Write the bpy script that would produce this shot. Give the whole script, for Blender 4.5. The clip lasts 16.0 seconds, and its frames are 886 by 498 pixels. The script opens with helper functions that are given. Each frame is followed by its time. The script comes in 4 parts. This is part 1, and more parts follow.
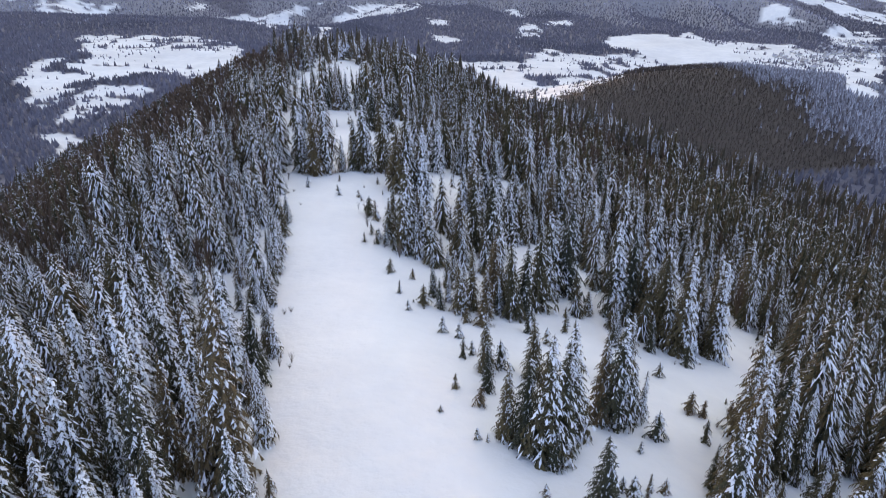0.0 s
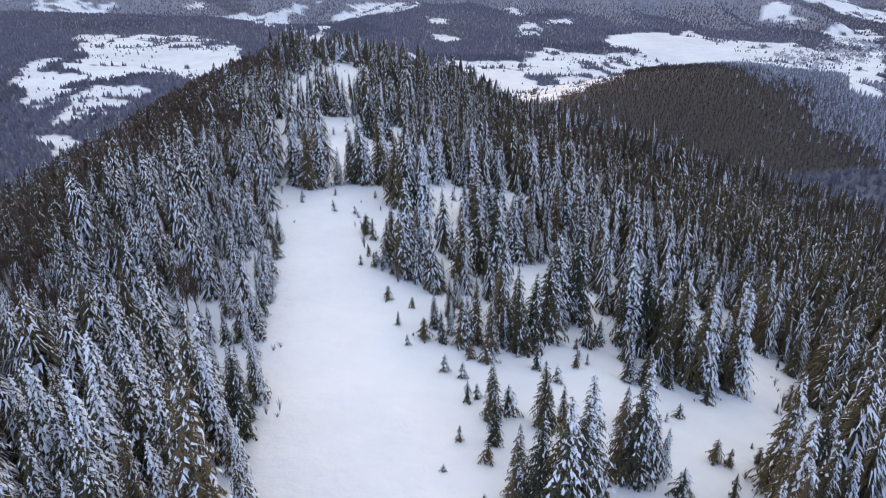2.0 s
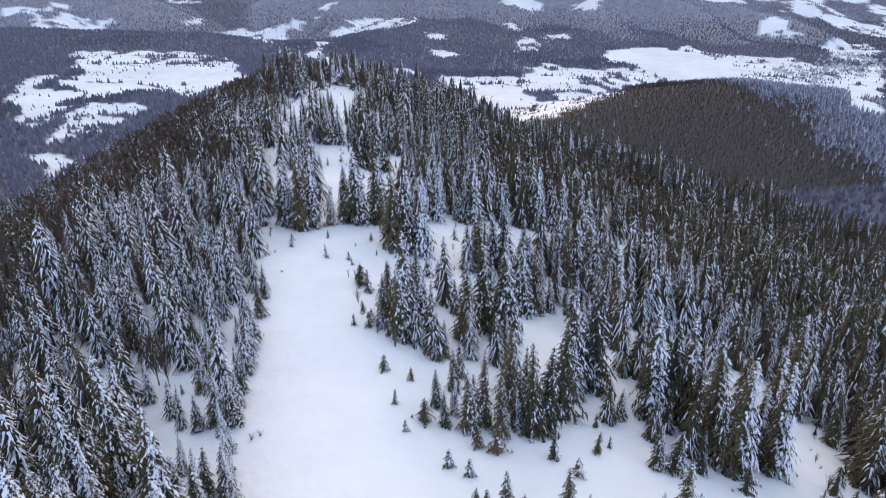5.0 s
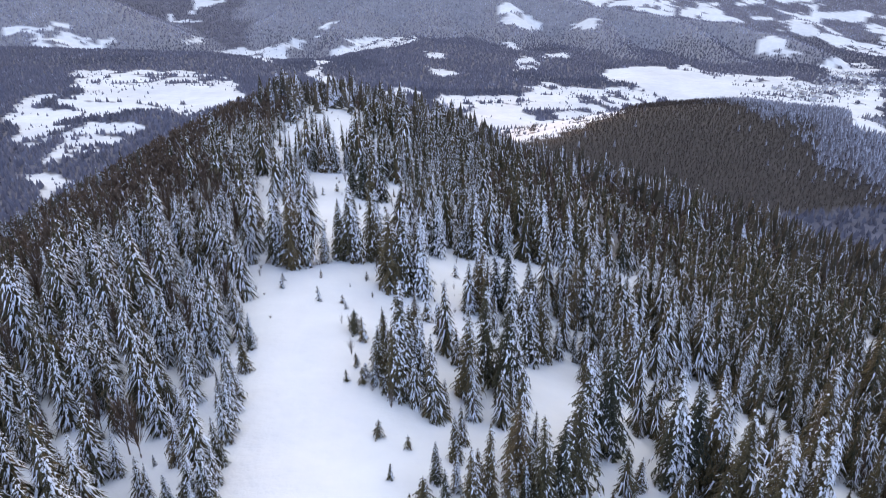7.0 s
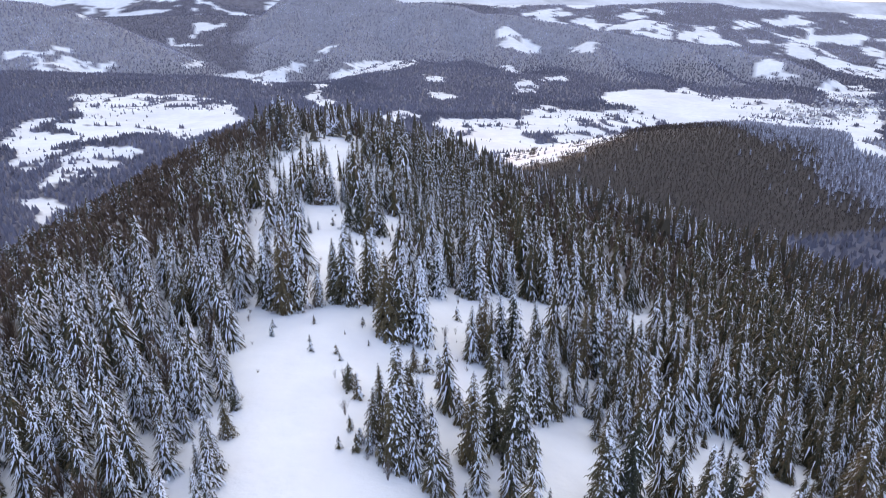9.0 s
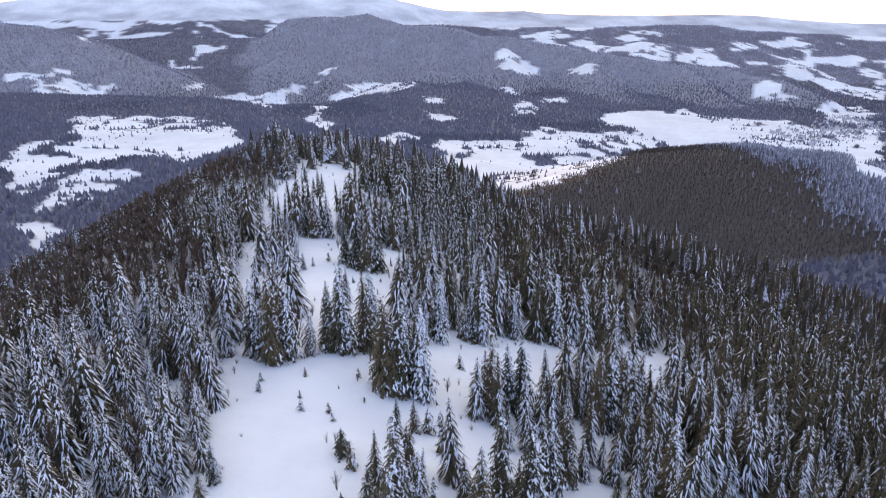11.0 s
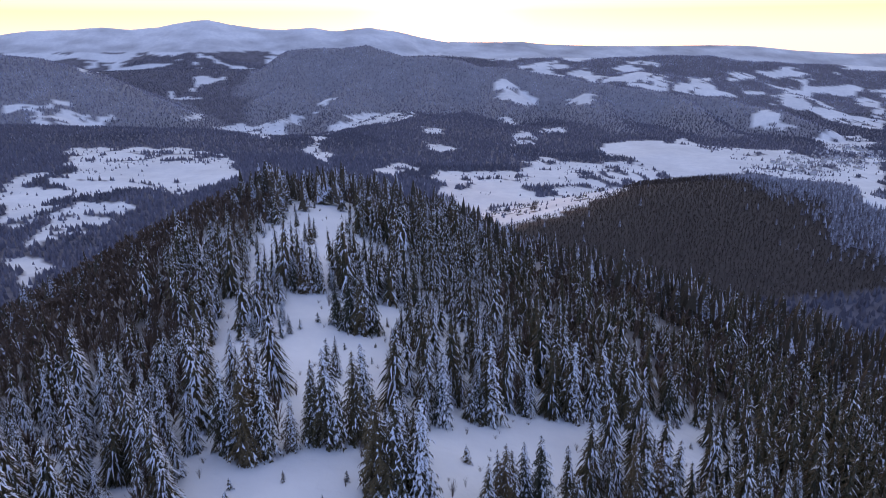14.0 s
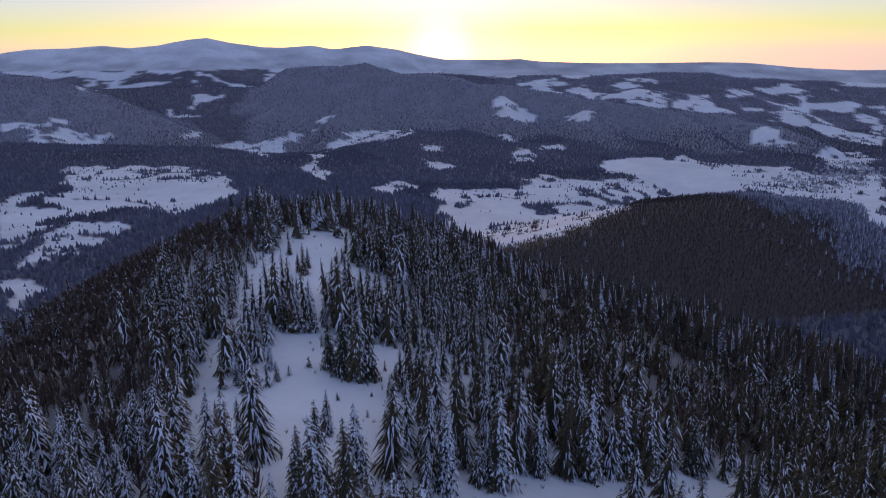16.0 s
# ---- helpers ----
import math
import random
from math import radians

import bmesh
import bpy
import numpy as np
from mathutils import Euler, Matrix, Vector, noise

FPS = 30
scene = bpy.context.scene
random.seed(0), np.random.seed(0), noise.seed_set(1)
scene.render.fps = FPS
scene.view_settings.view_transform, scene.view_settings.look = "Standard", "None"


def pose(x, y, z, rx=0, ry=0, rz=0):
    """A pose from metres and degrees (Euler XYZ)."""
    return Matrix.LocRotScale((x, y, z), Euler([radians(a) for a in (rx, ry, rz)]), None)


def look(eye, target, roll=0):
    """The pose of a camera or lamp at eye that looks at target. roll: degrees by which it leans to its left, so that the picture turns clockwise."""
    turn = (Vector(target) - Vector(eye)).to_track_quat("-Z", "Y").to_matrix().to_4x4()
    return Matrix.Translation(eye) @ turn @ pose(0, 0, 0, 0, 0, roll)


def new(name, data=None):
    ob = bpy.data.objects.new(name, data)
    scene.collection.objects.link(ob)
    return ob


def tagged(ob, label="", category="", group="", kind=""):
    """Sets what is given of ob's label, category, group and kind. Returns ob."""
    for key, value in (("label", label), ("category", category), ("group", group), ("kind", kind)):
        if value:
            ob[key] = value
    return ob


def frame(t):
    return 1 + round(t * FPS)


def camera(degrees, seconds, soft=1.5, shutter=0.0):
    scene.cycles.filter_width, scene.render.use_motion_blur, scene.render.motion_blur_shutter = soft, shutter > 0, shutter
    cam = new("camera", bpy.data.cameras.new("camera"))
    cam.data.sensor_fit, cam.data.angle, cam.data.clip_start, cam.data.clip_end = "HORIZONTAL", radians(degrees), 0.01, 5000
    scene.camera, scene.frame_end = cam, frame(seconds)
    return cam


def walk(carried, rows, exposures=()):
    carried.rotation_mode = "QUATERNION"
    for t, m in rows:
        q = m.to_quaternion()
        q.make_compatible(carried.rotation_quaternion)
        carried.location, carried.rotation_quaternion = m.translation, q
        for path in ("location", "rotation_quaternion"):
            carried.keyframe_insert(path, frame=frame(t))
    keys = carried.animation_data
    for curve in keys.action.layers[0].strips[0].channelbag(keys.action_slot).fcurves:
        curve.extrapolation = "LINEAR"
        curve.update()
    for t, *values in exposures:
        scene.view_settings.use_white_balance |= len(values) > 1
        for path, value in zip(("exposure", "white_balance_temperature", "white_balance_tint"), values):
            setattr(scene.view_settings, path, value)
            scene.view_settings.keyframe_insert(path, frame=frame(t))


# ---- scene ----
cam = camera(66.04, 16.0, soft=1.05)
PATH = [
    (0, 5.078, 0.374, -0.118, 0.7, -25.613, -0.005),
    (0.5, 4.921, 3.288, 0.078, 0.678, -25.659, 0.026),
    (1, 4.799, 6.177, 0.258, 0.667, -25.698, 0.024),
    (1.5, 4.648, 9.125, 0.565, 0.644, -25.744, 0.038),
    (2, 4.509, 12.036, 0.835, 0.629, -25.768, 0.06),
    (2.5, 4.382, 14.954, 1.083, 0.612, -25.691, 0.088),
    (3, 4.259, 17.833, 1.477, 0.58, -25.559, 0.08),
    (3.5, 4.129, 20.76, 1.85, 0.561, -25.37, 0.073),
    (4, 3.963, 23.894, 2.142, 0.529, -25.151, 0.094),
    (6.5, 3.353, 39.623, 3.711, 0.403, -23.716, 0.191),
    (7, 3.328, 43.005, 3.899, 0.405, -23.278, 0.144),
    (7.5, 3.187, 46.274, 4.038, 0.369, -22.821, 0.125),
    (8, 3.036, 49.434, 4.255, 0.344, -22.373, 0.165),
    (8.5, 2.983, 52.503, 4.48, 0.337, -21.915, 0.176),
    (9, 2.772, 55.549, 4.802, 0.311, -21.5, 0.201),
    (11.5, 1.998, 73.589, 6.118, 0.219, -19.445, 0.305),
    (12, 1.845, 77.574, 6.553, 0.171, -19.077, 0.376),
    (12.5, 1.599, 81.73, 7.024, 0.119, -18.705, 0.398),
    (13, 1.388, 86.261, 7.313, 0.145, -18.313, 0.436),
    (13.5, 1.103, 90.737, 7.353, 0.109, -17.889, 0.395),
    (14, 1.04, 95.622, 7.412, 0.121, -17.492, 0.383),
    (14.5, 0.838, 100.547, 7.45, 0.107, -17.138, 0.429),
    (15, 0.581, 105.495, 7.611, 0.079, -16.804, 0.459),
    (15.5, 0.327, 110.292, 7.761, 0.044, -16.462, 0.481),
    (16, 0, 115, 8, 0, -16.135, 0.5),
]
walk(cam, [(t, pose(x, y, z, 90 + pitch, roll, yaw)) for t, x, y, z, yaw, pitch, roll in PATH],
     exposures=[(0, 3.15, 7750, 27), (4, 3.22, 7550, 27), (9, 3.45, 7700, 30), (12, 3.02, 7300, 33), (14, 2.42, 6500, 38), (16, 1.62, 6250, 40)])

# ---- dusk sky, and the sun that touches the far hills ----
SUN_ELEVATION, SUN_TURN = 3.0, 0.0
VEIL_EAST, VEIL_WEST = (0.37, 0.69, 1.29, 1), (0.79, 0.94, 0.93, 1)
LOW_WEST = ((0.0, (1.15, 1.2, 1.1)), (0.05, (1.12, 1.42, 0.85)), (0.12, (1.02, 1.52, 0.52)), (0.2, (1.02, 1.52, 1.0)), (0.3, (1.02, 1.5, 1.8)), (0.6, (0.85, 1.12, 1.3)))
SUN_SEEN = (-0.004, 1.0, 0.003)
world = bpy.data.worlds.new("world")
scene.world = world
world.use_nodes = True
sky = world.node_tree.nodes.new("ShaderNodeTexSky")
sky.sky_type, sky.sun_disc = "NISHITA", False
sky.sun_elevation, sky.sun_rotation = radians(SUN_ELEVATION), radians(SUN_TURN)
sky.altitude, sky.air_density, sky.dust_density, sky.ozone_density = 900, 1.0, 0.6, 1.5
background = world.node_tree.nodes["Background"]
background.inputs["Strength"].default_value = 0.15
# thin high cloud: milky white overhead, yellow and peach low in the west, blue in the east
def sky_node(kind, **inputs):
    node = world.node_tree.nodes.new(kind)
    for key, value in inputs.items():
        if isinstance(value, bpy.types.NodeSocket):
            world.node_tree.links.new(value, node.inputs[int(key[1:])])
        else:
            node.inputs[int(key[1:])].default_value = value
    return node


def sky_math(op, a, b=0.0):
    node = sky_node("ShaderNodeMath", i0=a, i1=b)
    node.operation = op
    return node.outputs[0]


def sky_mix(fac, a, b):
    node = world.node_tree.nodes.new("ShaderNodeMix")
    node.data_type = "RGBA"
    for socket, value in ((node.inputs[0], fac), (node.inputs[6], a), (node.inputs[7], b)):
        if isinstance(value, bpy.types.NodeSocket):
            world.node_tree.links.new(value, socket)
        else:
            socket.default_value = value
    return node.outputs[2]


def sky_ramp(fac, stops):
    node = sky_node("ShaderNodeValToRGB", i0=fac)
    while len(node.color_ramp.elements) < len(stops):
        node.color_ramp.elements.new(0.5)
    for e, (at, c) in zip(node.color_ramp.elements, stops):
        e.position, e.color = at, (*c, 1)
    return node.outputs["Color"]


way = sky_node("ShaderNodeSeparateXYZ", i0=world.node_tree.nodes.new("ShaderNodeTexCoord").outputs["Generated"])
east_west = sky_math("ADD", sky_math("MULTIPLY", way.outputs["Y"], 0.5), 0.5)
veil = sky_mix(sky_ramp(east_west, ((0.22, (0, 0, 0)), (0.75, (1, 1, 1)))), VEIL_EAST, VEIL_WEST)
low = sky_ramp(sky_math("MULTIPLY", way.outputs["Z"], 4.0), LOW_WEST)
veil = sky_mix(sky_math("MULTIPLY", sky_ramp(way.outputs["Z"], ((0.0, (1, 1, 1)), (0.16, (0, 0, 0)))), sky_ramp(east_west, ((0.75, (0, 0, 0)), (0.93, (1, 1, 1))))), veil, low)
# the glow round the sun
to_sun = sky_node("ShaderNodeVectorMath", i0=way.inputs[0].links[0].from_socket, i1=SUN_SEEN)
to_sun.operation = "DISTANCE"
glow_size = sky_ramp(to_sun.outputs["Value"], ((0.0, (1, 1, 1)), (0.022, (0.4, 0.4, 0.4)), (0.055, (0.1, 0.1, 0.1)), (0.13, (0, 0, 0))))
veil = sky_mix(glow_size, veil, (4.2, 3.9, 3.1, 1))
world.node_tree.links.new(sky_mix(0.85, sky.outputs["Color"], veil), background.inputs["Color"])

sun = new("sun", bpy.data.lights.new("sun", "SUN"))
sun.data.energy, sun.data.angle, sun.data.color = 0.12, radians(10.0), (1.0, 0.62, 0.36)
sun.matrix_world = look((0, 2000 * math.cos(radians(SUN_ELEVATION)), 2000 * math.sin(radians(SUN_ELEVATION))), (0, 0, 0))

# ---- materials ----
def material(name, roughness=0.8):
    m = bpy.data.materials.new(name)
    m.use_nodes = True
    m.node_tree.nodes["Principled BSDF"].inputs["Roughness"].default_value = roughness
    m.node_tree.nodes["Principled BSDF"].inputs["Specular IOR Level"].default_value = 0.2
    return m, m.node_tree.nodes, m.node_tree.links, m.node_tree.nodes["Principled BSDF"]


def noise_node(nodes, links, scale, detail=4.0, rough=0.6):
    n, g = nodes.new("ShaderNodeTexNoise"), nodes.new("ShaderNodeNewGeometry")
    n.inputs["Scale"].default_value, n.inputs["Detail"].default_value, n.inputs["Roughness"].default_value = scale, detail, rough
    links.new(g.outputs["Position"], n.inputs["Vector"])
    return n.outputs["Fac"]


def ramp(nodes, links, fac, stops):
    r = nodes.new("ShaderNodeValToRGB")
    while len(r.color_ramp.elements) < len(stops):
        r.color_ramp.elements.new(0.5)
    for e, (at, c) in zip(r.color_ramp.elements, stops):
        e.position, e.color = at, (*c, 1)
    links.new(fac, r.inputs["Fac"])
    return r.outputs["Color"]


def blend(nodes, links, fac, a, b, kind="MIX"):
    m = nodes.new("ShaderNodeMix")
    m.data_type, m.blend_type = "RGBA", kind
    for socket, value in ((m.inputs["Factor"], fac), (m.inputs["A"], a), (m.inputs["B"], b)):
        if isinstance(value, bpy.types.NodeSocket):
            links.new(value, socket)
        else:
            socket.default_value = value if isinstance(value, float) else (*value, 1)
    return m.outputs["Result"]


def calc(nodes, links, op, a, b=0.0, c=0.0):
    m = nodes.new("ShaderNodeMath")
    m.operation = op
    for socket, value in zip(m.inputs, (a, b, c)):
        if isinstance(value, bpy.types.NodeSocket):
            links.new(value, socket)
        else:
            socket.default_value = value
    return m.outputs["Value"]


def bump(nodes, links, shader, fac, strength, distance):
    b = nodes.new("ShaderNodeBump")
    b.inputs["Strength"].default_value, b.inputs["Distance"].default_value = strength, distance
    links.new(fac, b.inputs["Height"])
    links.new(b.outputs["Normal"], shader.inputs["Normal"])


def snow_ground():
    m, n, l, s = material("snow_ground", 0.65)
    tone = ramp(n, l, noise_node(n, l, 0.045, 5.0), ((0.3, (0.66, 0.665, 0.68)), (0.7, (0.77, 0.765, 0.76))))
    # tone painted under the far woods: tree cover and the shade between the trees
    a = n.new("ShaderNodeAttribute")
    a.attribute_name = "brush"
    far_dark = ramp(n, l, noise_node(n, l, 0.03, 6.0, 0.7), ((0.35, (0.095, 0.087, 0.102)), (0.7, (0.18, 0.168, 0.195))))
    colour = blend(n, l, a.outputs["Fac"], tone, far_dark)
    # brown leaves on the floor of the beech woods
    a = n.new("ShaderNodeAttribute")
    a.attribute_name = "leaves"
    brown = ramp(n, l, noise_node(n, l, 0.12, 5.0, 0.7), ((0.3, (0.042, 0.033, 0.028)), (0.7, (0.092, 0.072, 0.060))))
    colour = blend(n, l, a.outputs["Fac"], colour, brown)
    # thin dry stalks and twigs on the open snow
    stalks = ramp(n, l, noise_node(n, l, 1.3, 6.0, 0.75), ((0.66, (0, 0, 0)), (0.74, (0.35, 0.35, 0.35))))
    colour = blend(n, l, stalks, colour, (0.42, 0.38, 0.36))
    l.new(colour, s.inputs["Base Color"])
    bump(n, l, s, noise_node(n, l, 0.35, 5.0, 0.55), 0.5, 0.6)
    return m


def plain(name, dark, light, scale, roughness=0.85, relief=0.0):
    m, n, l, s = material(name, roughness)
    l.new(ramp(n, l, noise_node(n, l, scale, 5.0, 0.65), ((0.3, dark), (0.7, light))), s.inputs["Base Color"])
    if relief:
        bump(n, l, s, noise_node(n, l, scale * 2, 4.0), 0.6, relief)
    return m


def needles(name, island):
    """Spruce needles: each tree or each branch a shade of its own."""
    m, n, l, s = material(name, 0.7)
    if island:
        pick = n.new("ShaderNodeNewGeometry").outputs["Random Per Island"]
    else:
        pick = n.new("ShaderNodeObjectInfo").outputs["Random"]
    tree = ramp(n, l, pick, ((0.0, (0.042, 0.044, 0.026)), (0.4, (0.070, 0.060, 0.031)), (0.75, (0.106, 0.079, 0.038)), (1.0, (0.134, 0.090, 0.048))))
    grain = ramp(n, l, noise_node(n, l, 1.6, 5.0, 0.7), ((0.35, (0.45, 0.45, 0.5)), (0.7, (1.5, 1.45, 1.3))))
    dust = ramp(n, l, noise_node(n, l, 4.2, 4.0, 0.7), ((0.62, (0, 0, 0)), (0.68, (0.75, 0.75, 0.75))))
    l.new(blend(n, l, dust, blend(n, l, 1.0, tree, grain, "MULTIPLY"), (0.62, 0.65, 0.74)), s.inputs["Base Color"])
    return m


def wood_far(name, dark, light, snow_at, snow_soft, scale, lee_side=0.22, frost=(0.62, 0.64, 0.72)):
    """Trees too far off to tell their twigs apart: needles or bare twigs with snow plastered on the windward side."""
    m, n, l, s = material(name, 0.85)
    g = n.new("ShaderNodeNewGeometry")
    tree = ramp(n, l, g.outputs["Random Per Island"], ((0.0, dark), (1.0, light)))
    d = n.new("ShaderNodeVectorMath")
    d.operation = "DOT_PRODUCT"
    d.inputs[1].default_value = (0.62, -0.25, 0.55)
    l.new(g.outputs["Normal"], d.inputs[0])
    lee = calc(n, l, "MULTIPLY", d.outputs["Value"], lee_side)
    fac = calc(n, l, "ADD", noise_node(n, l, scale, 4.0, 0.7), lee)
    fac = calc(n, l, "ADD", fac, calc(n, l, "MULTIPLY", g.outputs["Random Per Island"], 0.12))
    mask = ramp(n, l, fac, ((snow_at - snow_soft, (0, 0, 0)), (snow_at + snow_soft, (1, 1, 1))))
    l.new(blend(n, l, mask, tree, frost), s.inputs["Base Color"])
    return m


SNOW = snow_ground()
TREE_SNOW = plain("tree_snow", (0.70, 0.72, 0.78), (0.86, 0.87, 0.90), 2.5, 0.6)
NEEDLES = needles("needles", False)
NEEDLES_MASS = needles("needles_mass", True)
BARK = plain("bark", (0.05, 0.04, 0.035), (0.13, 0.11, 0.10), 3.0)
TWIGS = plain("twigs", (0.10, 0.075, 0.06), (0.20, 0.16, 0.14), 1.5)
SPRUCE_FAR = wood_far("spruce_far", (0.060, 0.049, 0.033), (0.118, 0.086, 0.056), 0.75, 0.05, 0.9)
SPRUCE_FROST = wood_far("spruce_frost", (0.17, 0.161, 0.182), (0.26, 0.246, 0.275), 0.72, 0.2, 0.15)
# far woods paled and tinted lilac: haze put into their base colours
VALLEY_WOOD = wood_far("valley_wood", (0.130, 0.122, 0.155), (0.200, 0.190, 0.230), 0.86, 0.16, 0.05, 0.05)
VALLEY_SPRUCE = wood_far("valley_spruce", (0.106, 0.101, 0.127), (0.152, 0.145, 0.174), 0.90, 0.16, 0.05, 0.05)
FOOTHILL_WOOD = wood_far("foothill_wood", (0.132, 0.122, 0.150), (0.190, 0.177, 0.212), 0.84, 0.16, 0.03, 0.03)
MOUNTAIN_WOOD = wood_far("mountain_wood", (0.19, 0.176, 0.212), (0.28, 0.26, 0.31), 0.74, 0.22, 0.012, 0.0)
BEECH_FAR = wood_far("beech_far", (0.066, 0.050, 0.043), (0.105, 0.081, 0.070), 0.94, 0.10, 0.3)
BEECH_NEAR = wood_far("beech_near", (0.088, 0.058, 0.042), (0.150, 0.102, 0.074), 0.84, 0.05, 0.8)
WALLS = plain("house_walls", (0.45, 0.42, 0.38), (0.7, 0.67, 0.62), 0.05)
ROOFS = plain("house_roofs", (0.12, 0.09, 0.085), (0.6, 0.6, 0.64), 0.06)
# ---- the lie of the land ----
def soft_line(v, xs, ys, spread):
    """A polyline read at v, rounded off over the spread."""
    return sum(np.interp(v + k * spread, xs, ys) for k in (-1, -0.5, 0, 0.5, 1)) / 5


def hash2(ix, iy, seed):
    h = np.sin(ix * 127.1 + iy * 311.7 + seed * 74.7) * 43758.5453
    return h - np.floor(h)


def value_noise(x, y, size, seed):
    x, y = np.asarray(x, float) / size, np.asarray(y, float) / size
    ix, iy = np.floor(x), np.floor(y)
    fx, fy = x - ix, y - iy
    fx, fy = fx * fx * (3 - 2 * fx), fy * fy * (3 - 2 * fy)
    a, b = hash2(ix, iy, seed), hash2(ix + 1, iy, seed)
    c, d = hash2(ix, iy + 1, seed), hash2(ix + 1, iy + 1, seed)
    return (a * (1 - fx) + b * fx) * (1 - fy) + (c * (1 - fx) + d * fx) * fy - 0.5


def fractal(x, y, size, seed, octaves=4):
    return sum(value_noise(x, y, size / 2 ** k, seed + k) / 1.8 ** k for k in range(octaves))


def smooth_max(a, b, k):
    h = np.clip(0.5 + 0.5 * (a - b) / k, 0, 1)
    return b * (1 - h) + a * h + k * h * (1 - h)


def spur(x, y, line, slope, rounding):
    """A ridge along a line of (x, y, z), falling off to all sides."""
    best = np.full(np.shape(x), -2000.0)
    for (ax, ay, az), (bx, by, bz) in zip(line, line[1:]):
        ux, uy = bx - ax, by - ay
        s = np.clip(((x - ax) * ux + (y - ay) * uy) / (ux * ux + uy * uy), 0, 1)
        d = np.hypot(x - ax - s * ux, y - ay - s * uy)
        best = np.maximum(best, az + s * (bz - az) - slope * (np.sqrt(d * d + rounding * rounding) - rounding))
    return best


CREST_Y = (-300, 0, 80, 120, 200, 260, 330, 420, 480, 560, 650, 800, 1000, 1300)
CREST_X = (15, 3, -5, -14, -35, -46, -55, -65, -72, -75, -75, -75, -75, -75)
CREST_Z = (-50, -59, -64.5, -69.5, -75, -79, -82.5, -86, -89, -106, -142, -215, -300, -370)


def crest_x(y):
    return soft_line(y, CREST_Y, CREST_X, 25)


def near_ridge(x, y):
    dx = x - crest_x(y)
    right = 0.32 * (np.sqrt(dx * dx + 25 ** 2) - 25)
    left = np.where(dx > -125, dx * dx / 480, 32.55 + 0.52 * (-dx - 125))
    shoulder = 9.5 * np.exp(-((x + 108) / 52) ** 2 - ((y - 495) / 75) ** 2)
    return soft_line(y, CREST_Y, CREST_Z, 25) - np.where(dx > 0, right, left) + shoulder + 1.6 * fractal(x, y, 60, 3, 3) + 0.25 * value_noise(x, y, 6, 9)


def mountains(x, y):
    """The two near mountains, without their surroundings."""
    # the mountain under the sun: its crest and the ribs that run down towards the valley
    mount = spur(x, y, ((-823, 3930, -69), (-652, 3920, -59), (-560, 3910, -66), (-421, 3900, -50), (-315, 3890, -80), (-224, 3870, -107), (-73, 3850, -109), (76, 3810, -127), (193, 3760, -158), (279, 3740, -155),
                        (392, 3700, -166), (527, 3630, -191), (705, 3520, -219), (849, 3430, -241), (1088, 3330, -268), (1270, 3260, -275), (1345, 3130, -300), (1408, 3000, -312), (1473, 2800, -350)), 0.72, 45)
    for line in (((-823, 3930, -69), (-1000, 3720, -235), (-1100, 3480, -378)), ((-744, 3920, -70), (-777, 3600, -225), (-773, 3300, -360)),
                 ((-421, 3900, -55), (-451, 3600, -212), (-477, 3250, -338)), ((-73, 3850, -112), (-83, 3550, -240), (-65, 3250, -332)),
                 ((279, 3740, -160), (308, 3400, -272), (289, 3050, -350)), ((705, 3520, -222), (690, 3200, -300), (720, 2900, -360)),
                 ((1088, 3330, -270), (1100, 3050, -322), (1120, 2800, -365))):
        mount = np.maximum(mount, spur(x, y, line, 0.62, 40))
    # the one beside it, falling to the side valley
    beside = spur(x, y, ((-2900, 3420, -30), (-2592, 3400, -53), (-2190, 3350, -61), (-2024, 3330, -72), (-1885, 3310, -82), (-1751, 3290, -112), (-1619, 3270, -152), (-1485, 3240, -208), (-1353, 3210, -264), (-1215, 3160, -335), (-1122, 3100, -370)), 0.5, 70)
    for line in (((-2190, 3350, -61), (-2000, 3050, -180), (-1850, 2800, -285)), ((-1885, 3310, -82), (-1720, 3060, -200), (-1600, 2850, -290))):
        beside = np.maximum(beside, spur(x, y, line, 0.5, 60))
    return mount, beside


def on_mountain(x, y, z):
    """How far a place belongs to one of the two mountains: 0 to 1."""
    return np.clip((np.maximum(*mountains(x, y)) - z + 30) / 20, 0, 1)


